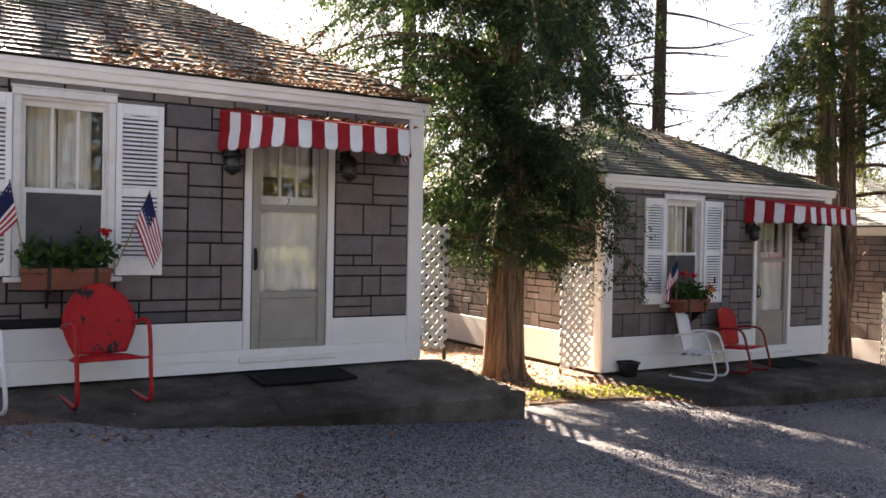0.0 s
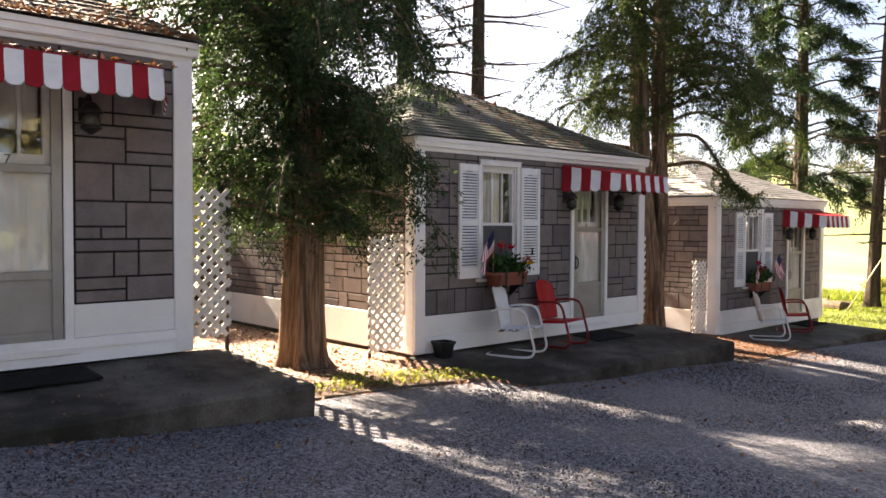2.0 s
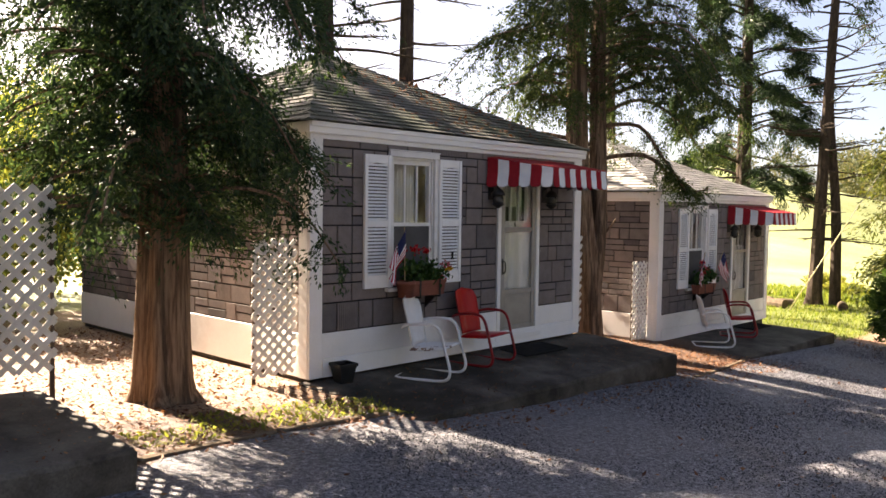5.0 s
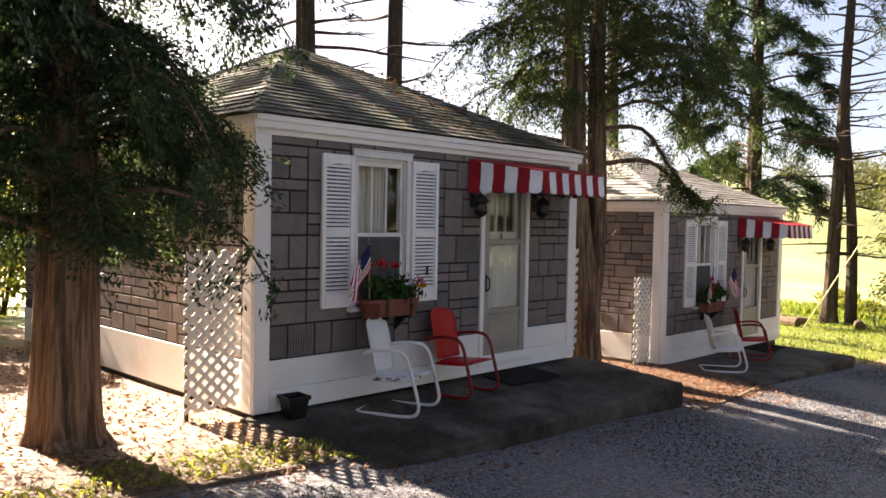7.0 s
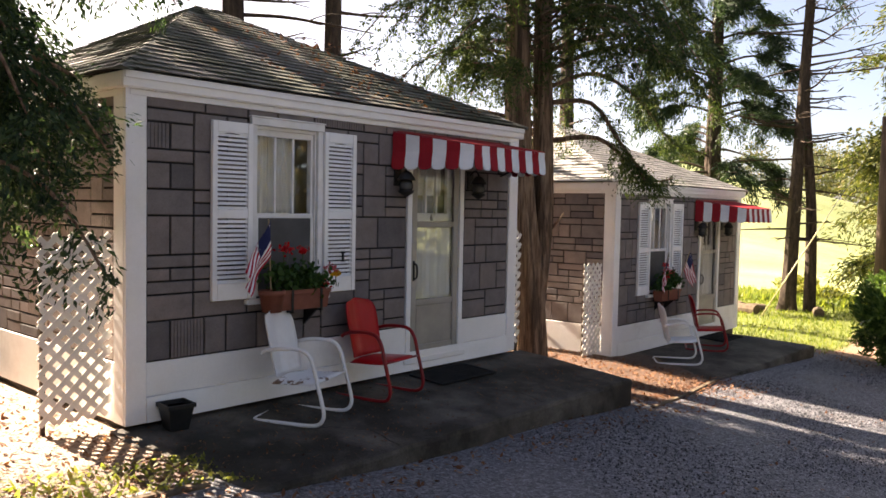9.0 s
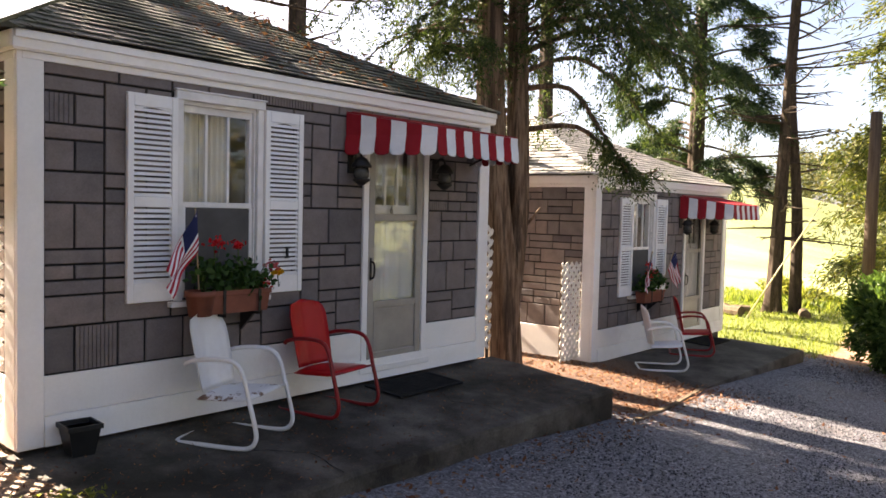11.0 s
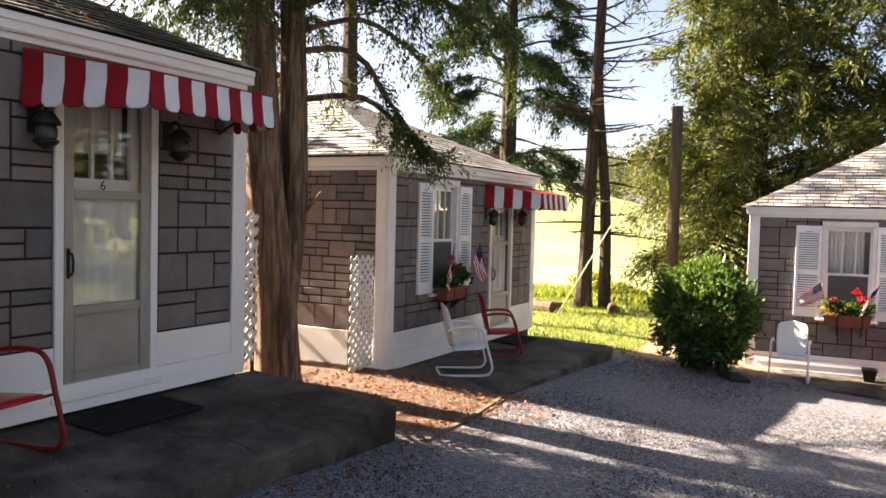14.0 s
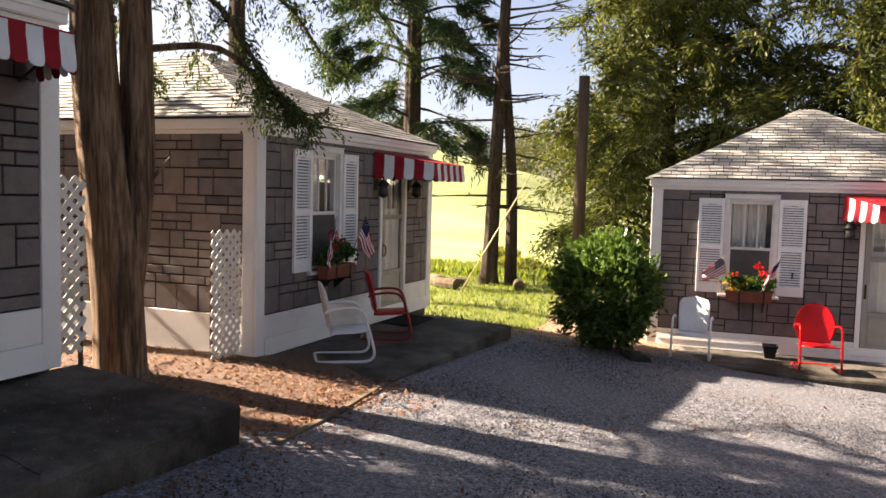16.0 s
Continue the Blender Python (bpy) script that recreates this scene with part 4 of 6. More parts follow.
# the cedar between the first two cabins: a single trunk under a dense dark crown
limbs = whorl(1.45, 6.8, 104, 1.85, R, 0.10, 0.66, 1.95, lop=0.2) + whorl(1.5, 6.0, 70, 0.95, R, 0.1, 0.6, 0.8) + whorl(3.0, 6.0, 46, 2.6, R, 0.12, 0.5, 2.4, sector=(2.3, 4.4))
make_tree((5.42, 6.98, gz(5.42, 6.98) - 0.05), [([(0, 0, 0), (0.0, 0, 0.6), (0.02, 0.0, 1.6), (0.03, 0.03, 3.4), (0.0, 0.05, 5.5), (0, 0, 8.2)], [0.235, 0.20, 0.18, 0.15, 0.10, 0.02])],
          [(p, 0.018) for p in limbs], [(1500, 0.75, 0.4, (0.052, 0.017), 0.1, 24, 0.5)] * len(limbs),
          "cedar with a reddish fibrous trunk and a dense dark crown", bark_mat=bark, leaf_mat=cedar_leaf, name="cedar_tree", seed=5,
          keep=lambda c: (c[:, 0] + 0.3 * np.clip(-c[:, 1], 0, 2) < np.where(c[:, 2] > 2.5, 1.65, 1.2) + 0.15 * np.sin(c[:, 2] * 7)) & (c[:, 0] > np.where(c[:, 2] > 3.4, -2.6, np.where(c[:, 2] > 2.8, -1.75, -1.1))) & (c[:, 2] > 1.22 + 0.2 * np.sin(c[:, 0] * 9) + 0.35 * np.clip(c[:, 0] - 0.6, 0, 1)))

# the big cedar between cabins six and five: forked trunk, hanging boughs
limbs = whorl(4.0, 9.5, 52, 2.2, R, 0.1, 0.6, 1.2)
more = whorl(3.6, 6.0, 20, 2.1, R, 0.2, 0.75, 1.8, sector=(-2.2, 1.0), axis_xy=(0.2, 0)) + whorl(3.4, 5.5, 12, 1.7, R, 0.2, 0.7, 1.5, sector=(1.0, 4.0))
hang = [[(0.3, -0.05, 3.0), (0.7, -0.55, 3.05), (1.0, -0.9, 2.7), (1.25, -1.1, 2.5), (1.5, -1.25, 2.55)],
        [(0.3, 0, 3.5), (0.6, -0.5, 3.5), (0.85, -0.8, 3.0), (0.95, -1.0, 2.7), (1.0, -1.1, 2.5)],
        [(0.3, 0, 3.7), (1.2, -0.2, 4.0), (1.9, -0.5, 3.7), (2.4, -0.6, 3.3), (2.7, -0.7, 3.1)],
        [(0.3, 0, 4.2), (1.3, -0.6, 4.5), (2.3, -1.0, 4.1), (3.0, -1.2, 3.6), (3.3, -1.3, 3.3)],
        [(0.2, 0, 3.9), (0.6, -0.9, 4.2), (0.9, -1.6, 3.9), (1.1, -2.0, 3.6)],
        [(0.0, 0, 3.6), (-0.6, 0.5, 3.9), (-1.2, 0.9, 3.6), (-1.6, 1.1, 3.2)],
        [(0.0, 0, 3.2), (-0.4, 0.9, 3.4), (-0.7, 1.5, 3.0), (-0.8, 1.7, 2.7)],
        [(0.3, 0.2, 3.1), (0.9, 0.8, 3.4), (1.6, 1.2, 3.2), (2.0, 1.4, 2.9)]]
make_tree((12.80, 7.66, gz(12.80, 7.66) - 0.05),
          [([(0.05, -0.03, 0), (0.04, -0.02, 0.5), (0.0, 0.02, 1.3), (-0.09, 0.12, 2.6), (-0.16, 0.15, 4.5), (-0.25, 0.2, 9.5)], [0.235, 0.21, 0.20, 0.175, 0.14, 0.03]),
           ([(0.08, -0.07, 0.7), (0.14, -0.08, 1.4), (0.20, -0.06, 2.0), (0.22, -0.02, 3.0), (0.26, 0.05, 5.0), (0.38, 0.0, 8.5)], [0.11, 0.13, 0.14, 0.135, 0.11, 0.02])],
          [(p, 0.034) for p in hang] + [(p, 0.015) for p in more] + [([(0.14, -0.05, 1.7), (0.25, -0.14, 1.86), (0.27, -0.16, 2.14)], 0.055), ([(0.2, -0.1, 1.78), (0.32, -0.18, 1.9), (0.42, -0.24, 2.05)], 0.028)] + [(p, 0.018) for p in limbs],
          [(2600, 0.7, 0.6, (0.05, 0.016), 0.25, 34, 0.40)] * len(hang) + [(2100, 0.95, 0.6, (0.054, 0.017), 0.1, 30, 0.55)] * len(more) + [None, None] + [(1500, 0.9, 0.45, (0.065, 0.02), 0.12, 28, 0.6)] * len(limbs),
          "big cedar with a forked fibrous trunk and hanging boughs", bark_mat=bark, leaf_mat=cedar_mid, name="cedar_tree", seed=8,
          keep=lambda c: c[:, 0] > np.where(c[:, 2] > 3.9, -1.9, -1.2) + 0.5 * np.sin(c[:, 2] * 5 + 2 * c[:, 1]))


def pine(x, y, h, r0, lean, dead, live, label, seed, dead_z=(2.2, 6.5), live_z=6.0, dead_len=2.2, twin=None, leafs=340, live_len=2.6, sector=None, leaf_mat=None):
    q = random.Random(seed)
    top = (lean[0], lean[1], h)
    trunk = [(0, 0, 0), (lean[0] * 0.2, lean[1] * 0.2, h * 0.25), (lean[0] * 0.55, lean[1] * 0.55, h * 0.6), top]
    stems = [(trunk, [r0 * 1.25, r0 * 0.95, r0 * 0.7, 0.03])]
    if twin:
        stems.append(([(twin[0], twin[1], 0), (twin[0] * 0.9, twin[1] * 0.9, h * 0.2), (twin[0] * 0.3 + lean[0] * 0.4, twin[1] * 0.3, h * 0.42), (lean[0] * 0.55, lean[1] * 0.55, h * 0.6)], [r0 * 0.9, r0 * 0.7, r0 * 0.6, r0 * 0.4]))
    limbs, fol = [], []
    for k in range(dead):
        z = q.uniform(*dead_z)
        a = q.uniform(0, 2 * math.pi)
        ln = dead_len * q.uniform(0.4, 1.1)
        cx, cy = lean[0] * z / h * 0.9, lean[1] * z / h * 0.9
        dx, dy, up = math.cos(a), math.sin(a), q.uniform(-0.12, 0.2)
        tip = (cx + dx * ln, cy + dy * ln, z + up * ln)
        limbs.append(([(cx, cy, z), (cx + dx * ln * 0.35, cy + dy * ln * 0.35, z + up * ln * 0.1), (cx + dx * ln * 0.7, cy + dy * ln * 0.7 + 0.05, z + up * ln * 0.5), tip], 0.03 * r0 / 0.16))
        fol.append(None)
        for b in range(3):
            u = q.uniform(0.3, 0.9)
            s = (cx + dx * ln * u, cy + dy * ln * u, z + up * ln * u * 0.6)
            a2 = a + q.choice((-1, 1)) * q.uniform(0.4, 1.0)
            l2 = ln * q.uniform(0.15, 0.4)
            limbs.append(([s, (s[0] + math.cos(a2) * l2 * 0.5, s[1] + math.sin(a2) * l2 * 0.5, s[2] + q.uniform(-0.05, 0.08)), (s[0] + math.cos(a2) * l2, s[1] + math.sin(a2) * l2, s[2] + q.uniform(-0.15, 0.15) * l2)], 0.010))
            fol.append(None)
    for p in whorl(live_z, h * 0.97, live, live_len, q, 0.12, 0.4, 0.9, sector=sector):
        limbs.append((p, 0.035))
        fol.append((leafs, 0.55, 0.2, (0.20, 0.03), 0.35, 12, 0.6))
    return make_tree((x, y, gz(x, y) - 0.05), stems, limbs, fol, label, bark_mat=pine_bark, leaf_mat=leaf_mat or pine_leaf, name="pine_tree", seed=seed)


pine(13.9, 13.0, 14, 0.17, (0.2, 0.1), 16, 20, "tall bare-stemmed pine behind the cabins", 21, (3.5, 8.5), 9.0, 2.4, live_len=2.2, leafs=520)
pine(12.0, 13.1, 13, 0.19, (-0.15, 0.2), 16, 50, "tall bare-stemmed pine behind the cabins", 22, (3.5, 8.5), 8.6, 2.4, live_len=3.0, leafs=800)
pine(25.6, 10.7, 12, 0.21, (0.1, 0), 8, 48, "dark pine with drooping needled boughs beside the lawn", 23, (1.8, 4.5), 3.0, 1.6, live_len=2.4, leafs=1500)
pine(25.0, 8.35, 13, 0.15, (0.55, -0.3), 52, 14, "twin-stemmed pine with dead lower limbs on the lawn", 24, (1.3, 8.0), 8.0, 2.1, twin=(0.5, -0.38))
# trees behind the row whose crowns shade the drive
pine(0.2, 14.5, 13, 0.2, (0.1, 0.1), 6, 60, "tall pine behind the first cabin", 25, (3, 6), 5.0, 2.0, live_len=3.4, leafs=900)
pine(8.7, 15.6, 14, 0.2, (0.0, 0.2), 8, 84, "tall pine behind the second cabin", 26, (3, 6), 8.0, 2.0, live_len=3.6, leafs=1100)
pine(20.5, 12.1, 13, 0.17, (0.1, 0.2), 12, 26, "tall bare-stemmed pine behind the third cabin", 27, (3, 8), 8.4, 2.0, live_len=2.2)


def cedar(x, y, h, rad, n, label, seed, mat, z0=0.6, count=820, leaf=(0.19, 0.042), reach=0.9):
    q = random.Random(seed)
    limbs = whorl(z0, h * 0.97, n, rad, q, 0.15, 0.4, rad * 0.5)
    make_tree((x, y, gz(x, y) - 0.05), [([(0, 0, 0), (0, 0.03, h * 0.3), (0.05, 0, h * 0.6), (0, 0, h)], [0.2, 0.16, 0.1, 0.02])], [(p, 0.04) for p in limbs],
              [(count, 0.9, 0.3, leaf, 0.1, 20, reach)] * n, label, bark_mat=pine_bark, leaf_mat=mat, name="cedar_tree", seed=seed)


cedar(29.2, 4.9, 12, 3.5, 170, "broad olive-green cedar behind the facing cabin", 31, cedar_sunlit)
cedar(27.2, 0.6, 13, 3.5, 150, "broad olive-green cedar behind the facing cabin", 32, cedar_sunlit)
cedar(26.0, -4.2, 12, 3.3, 110, "broad dark cedar beside the drive", 33, cedar_leaf)


def shrub(x, y, rad, h, n, mat, label, seed, leaf=(0.10, 0.04), name="shrub", stems=9, category="shrub", hollow=0.45):
    """A many-stemmed bush with leaves in clumps on an uneven shell."""
    r = np.random.default_rng(seed)
    t = thing(name, pose(x, y, gz(x, y) - 0.03), label, category, "shrubs")
    for k in range(stems):
        a, q = r.uniform(0, 6.28), r.uniform(0.4, 0.85)
        tip = (math.cos(a) * rad * q, math.sin(a) * rad * q, h * r.uniform(0.5, 0.85))
        part("stem", Geo().tube(smooth_path([(math.cos(a) * 0.06, math.sin(a) * 0.06, 0), (tip[0] * 0.4, tip[1] * 0.4, tip[2] * 0.5), tip], 4), [0.018] * 8 + [0.006], 5), pine_bark, t, smooth=True)
    clumps = max(30, n // 45)
    d = r.normal(0, 1, (clumps, 3))
    d /= np.linalg.norm(d, axis=1, keepdims=True)
    c = d * r.uniform(hollow, 1.0, (clumps, 1)) ** 0.5
    c *= 1 + 0.16 * np.sin(d[:, :1] * 5 + 1) * np.cos(d[:, 1:2] * 4)
    c = c * np.array([rad, rad, h * 0.5]) + np.array([0, 0, h * 0.52])
    idx = r.integers(0, clumps, n)
    p = c[idx] + r.normal(0, 0.09 * max(rad, 0.6), (n, 3))
    p[:, 2] = np.maximum(p[:, 2], 0.03)
    ax = d[idx] + np.array([0, 0, 0.25])
    v, f = leaf_quads(p, ax, leaf[0], leaf[1], r, 0.6)
    ob = new("foliage", quads_mesh("foliage", v, f, mat))
    ob.parent = t
    return t


shrub(18.75, 4.42, 0.72, 1.6, 13000, broad_leaf, "round dark-green broad-leaved bush at the end of the drive", 41, (0.12, 0.042))
for k, (x, y, rad, h) in enumerate([(6.0, 13.6, 1.1, 3.0), (7.9, 16.5, 1.5, 4.2), (3.6, 15.5, 1.6, 3.4), (5.4, 17.5, 2.0, 4.2), (2.6, 19.0, 2.4, 5.5), (7.0, 20.0, 2.4, 5.0), (4.6, 13.6, 0.9, 1.8), (11.5, 17.5, 1.8, 3.2), (14.0, 20.0, 2.6, 4.2), (17.5, 21.0, 2.5, 4.0), (-1.0, 20.0, 3.0, 6.0)]):
    shrub(x, y, rad, h, 7000, lime_leaf, "sunlit yellow-green shrub behind the cabins", 50 + k, (0.13, 0.075))
for k, (x, y, rad, h) in enumerate([(32.0, 3.0, 1.6, 1.8), (33.5, 6.5, 1.4, 1.3), (31.0, 0.0, 2.0, 2.4), (30.5, 9.8, 0.7, 0.7), (29.0, 8.6, 0.5, 0.5)]):
    shrub(x, y, rad, h, 2600, lime_leaf, "low weedy bush at the edge of the hay field", 70 + k, (0.16, 0.05))


def far_wood(points, label, seed, mat, rad=4.5, count=2200, leaf=(0.5, 0.34)):
    """A far belt of trees as one mass of leaf clumps."""
    r = np.random.default_rng(seed)
    vs, fs, c = [], [], 0
    for x, y, h in points:
        d = r.normal(0, 1, (count, 3))
        d /= np.linalg.norm(d, axis=1, keepdims=True)
        p = d * r.uniform(0.6, 1, (count, 1)) * np.array([rad, rad, h * 0.5]) * (1 + 0.25 * np.sin(d[:, :1] * 6 + x)) + np.array([x, y, gz(x, y) + h * 0.5])
        v, f = leaf_quads(p, d, leaf[0], leaf[1], r, 0.8)
        vs.append(v)
        fs.append(f + c)
        c += len(v)
    tagged(new("woods", quads_mesh("woods", np.concatenate(vs), np.concatenate(fs), mat)), label, "woods", "", "stuff")


q = random.Random(61)
far_wood([(150 + q.uniform(-10, 30), y + q.uniform(-2, 2), q.uniform(8, 13)) for y in range(20, 150, 5)], "hazy wooded ridge beyond the hay field", 62, far_leaf)
far_wood([(95 + q.uniform(-8, 10), y + q.uniform(-2, 2), q.uniform(5, 9)) for y in range(-40, 26, 5)], "brownish autumn woods below the hay field", 63, far_leaf)
far_wood([(x + q.uniform(-3, 3), -13 + q.uniform(-5, 1), q.uniform(9, 14)) for x in range(-40, 45, 5)], "sunlit autumn trees across the drive", 64, autumn_leaf, 4.0, 1500, (0.5, 0.32))
far_wood([(x + q.uniform(-3, 3), 48 + q.uniform(-4, 6), q.uniform(7, 12)) for x in range(-30, 26, 6)], "pale woods far behind the cabins", 65, lime_leaf, 4.5, 1500, (0.55, 0.36))

# utility pole
pl = thing("utility_pole", pose(25.0, 6.27, gz(25.0, 6.27) - 0.1), "weathered brown wooden pole at the edge of the lawn", "pole")
part("shaft", Geo().tube([(0, 0, 0), (0.0, 0, 2.4), (0.03, 0.0, 4.9)], [0.14, 0.13, 0.12], 12), pole_wood, pl, smooth=True)

# ---- awnings ----
def scallop(a, b, wall_a, wall_b, drop, out):
    """One stripe of an awning: from the wall to the front edge a-b, then down to a scalloped hem."""
    a, b, wa, wb, out = Vector(a), Vector(b), Vector(wall_a), Vector(wall_b), Vector(out)
    dn = Vector((0, 0, -1))
    hem = [(0.0, 0.80), (0.10, 0.93), (0.28, 1.0), (0.72, 1.0), (0.90, 0.93), (1.0, 0.80)]
    front = [a.lerp(b, u) + dn * drop * v + out * (0.012 * math.sin(u * math.pi) + 0.02 * v) for u, v in hem]
    mid = [a + dn * drop * 0.4 + out * 0.01, b + dn * drop * 0.4 + out * 0.01]
    g = Geo()
    n = len(front)
    v = [wa, wb, b, a, mid[1], mid[0], *front]
    f = [(0, 1, 2, 3), (3, 2, 4, 5)] + [(5, 6, 7), (5, 7, 8), (5, 8, 9, 4), (4, 9, 10), (4, 10, 11)]
    back = [p - out * 0.006 - Vector((0, 0, 0.004)) for p in v]
    g.add(v, f)
    g.add(back, [tuple(reversed(q)) for q in f])
    rim = [0, 1, 2, 4, 11, 10, 9, 8, 7, 6, 5, 3]
    m = len(v)
    g.v, g.f = v + back, f + [tuple(i + m for i in reversed(q)) for q in f] + [(rim[i], rim[(i + 1) % 12], rim[(i + 1) % 12] + m, rim[i] + m) for i in range(12)]
    return g


def make_awning(n):
    t = thing("awning", CABINS[n] @ pose(0, 0, -0.05 if n == 7 else 0.0), "red and white striped awning with a scalloped hem over the door", "awning", "door awnings")
    wl, wr, fl, fr, y, zw, zf, drop = 2.60, 4.36, 2.93, 4.07, -0.77, 2.345, 2.20, 0.165
    def run(a, b, wa, wb, k, out, flip=0):
        for i in range(k):
            p, q = lerp(Vector(a), Vector(b), i / k), lerp(Vector(a), Vector(b), (i + 1) / k)
            u, v = lerp(Vector(wa), Vector(wb), i / k), lerp(Vector(wa), Vector(wb), (i + 1) / k)
            red = (i + flip) % 2 == 0
            part("stripe", scallop(p, q, u, v, drop, out), red_cloth if red else white_cloth, t, "red canvas stripe" if red else "white canvas stripe")
    edge = 2.14
    run((wl, -0.04, edge), (fl, y, edge), (wl, -0.04, zw - 0.02), (fl, y, zf), 6, (-1, 0, 0))
    run((fl, y, edge), (fr, y, edge), (fl, y, zf), (fr, y, zf), 10, (0, -1, 0))
    run((fr, y, edge), (wr, -0.04, edge), (fr, y, zf), (wr, -0.04, zw - 0.02), 6, (1, 0, 0))
    part("canopy", Geo().prism([(wl, -0.04, zw - 0.018), (wr, -0.04, zw - 0.018), (fr, y, zf + 0.002), (fl, y, zf + 0.002)], (0, 0, 0.008)), red_cloth, t, "red canvas top")
    part("head_rail", Geo().box(wl + 0.06, wr - 0.06, -0.06, -0.037, zw - 0.02, zw - 0.001, 0.004), dark_red_enamel, t)
    for x0, x1 in ((wl + 0.06, fl + 0.03), (wr - 0.06, fr - 0.03)):
        part("arm", Geo().tube([(x0, -0.03, 1.98), (x1, y + 0.03, zf - 0.03)], 0.011, 8), black_iron, t, smooth=True)
    part("front_rail", Geo().tube([(fl + 0.01, y + 0.02, zf - 0.02), (fr - 0.01, y + 0.02, zf - 0.02)], 0.011, 8), black_iron, t, smooth=True)


for n in CABINS:
    make_awning(n)


# ---- wall lanterns ----
def disc(prof, n=16, centre=(0, 0, 0)):
    """A turned shape from (radius, height) pairs."""
    g = Geo()
    c = Vector(centre)
    g.add([c + Vector((r * math.cos(2 * math.pi * k / n), r * math.sin(2 * math.pi * k / n), z)) for r, z in prof for k in range(n)],
          [(i * n + k, i * n + (k + 1) % n, (i + 1) * n + (k + 1) % n, (i + 1) * n + k) for i in range(len(prof) - 1) for k in range(n)]
          + [tuple(range(n - 1, -1, -1)), tuple((len(prof) - 1) * n + k for k in range(n))])
    return g


def make_lantern(n, x):
    t = thing("wall_lantern", CABINS[n] @ pose(x, 0, 1.84), "black barrel-shaped wall lantern beside the door", "wall lamp", "door lanterns")
    part("wall_plate", Geo().box(-0.05, 0.05, -0.03, -0.016, -0.02, 0.16, 0.004), black_iron, t)
    part("arm", Geo().tube(smooth_path([(0, -0.02, 0.12), (0, -0.08, 0.17), (0, -0.13, 0.15), (0, -0.14, 0.10)], 4), 0.011, 8), black_iron, t, smooth=True)
    part("hood", disc([(0.02, 0.12), (0.05, 0.10), (0.085, 0.05), (0.088, 0.03), (0.07, 0.03)], centre=(0, -0.14, 0)), black_iron, t, smooth=True)
    part("globe", disc([(0.055, 0.03), (0.066, 0.0), (0.066, -0.04), (0.055, -0.07)], centre=(0, -0.14, 0)), lamp_glass, t, "clear glass globe", True)
    part("ring", disc([(0.07, -0.062), (0.078, -0.07), (0.07, -0.085), (0.035, -0.11), (0.012, -0.125)], centre=(0, -0.14, 0)), black_iron, t, smooth=True)


for n in CABINS:
    make_lantern(n, 2.69)
    make_lantern(n, 3.78)


# ---- flower boxes ----
def leaf_cluster(cs, r, count, size, leaf):
    p = cs[r.integers(0, len(cs), count)] + r.normal(0, 1, (count, 3)) * np.array(size)
    d = r.normal(0, 1, (count, 3)) + np.array([0, -0.3, 0.6])
    return leaf_quads(p, d / np.linalg.norm(d, axis=1, keepdims=True), leaf[0], leaf[1], r, 0.3)


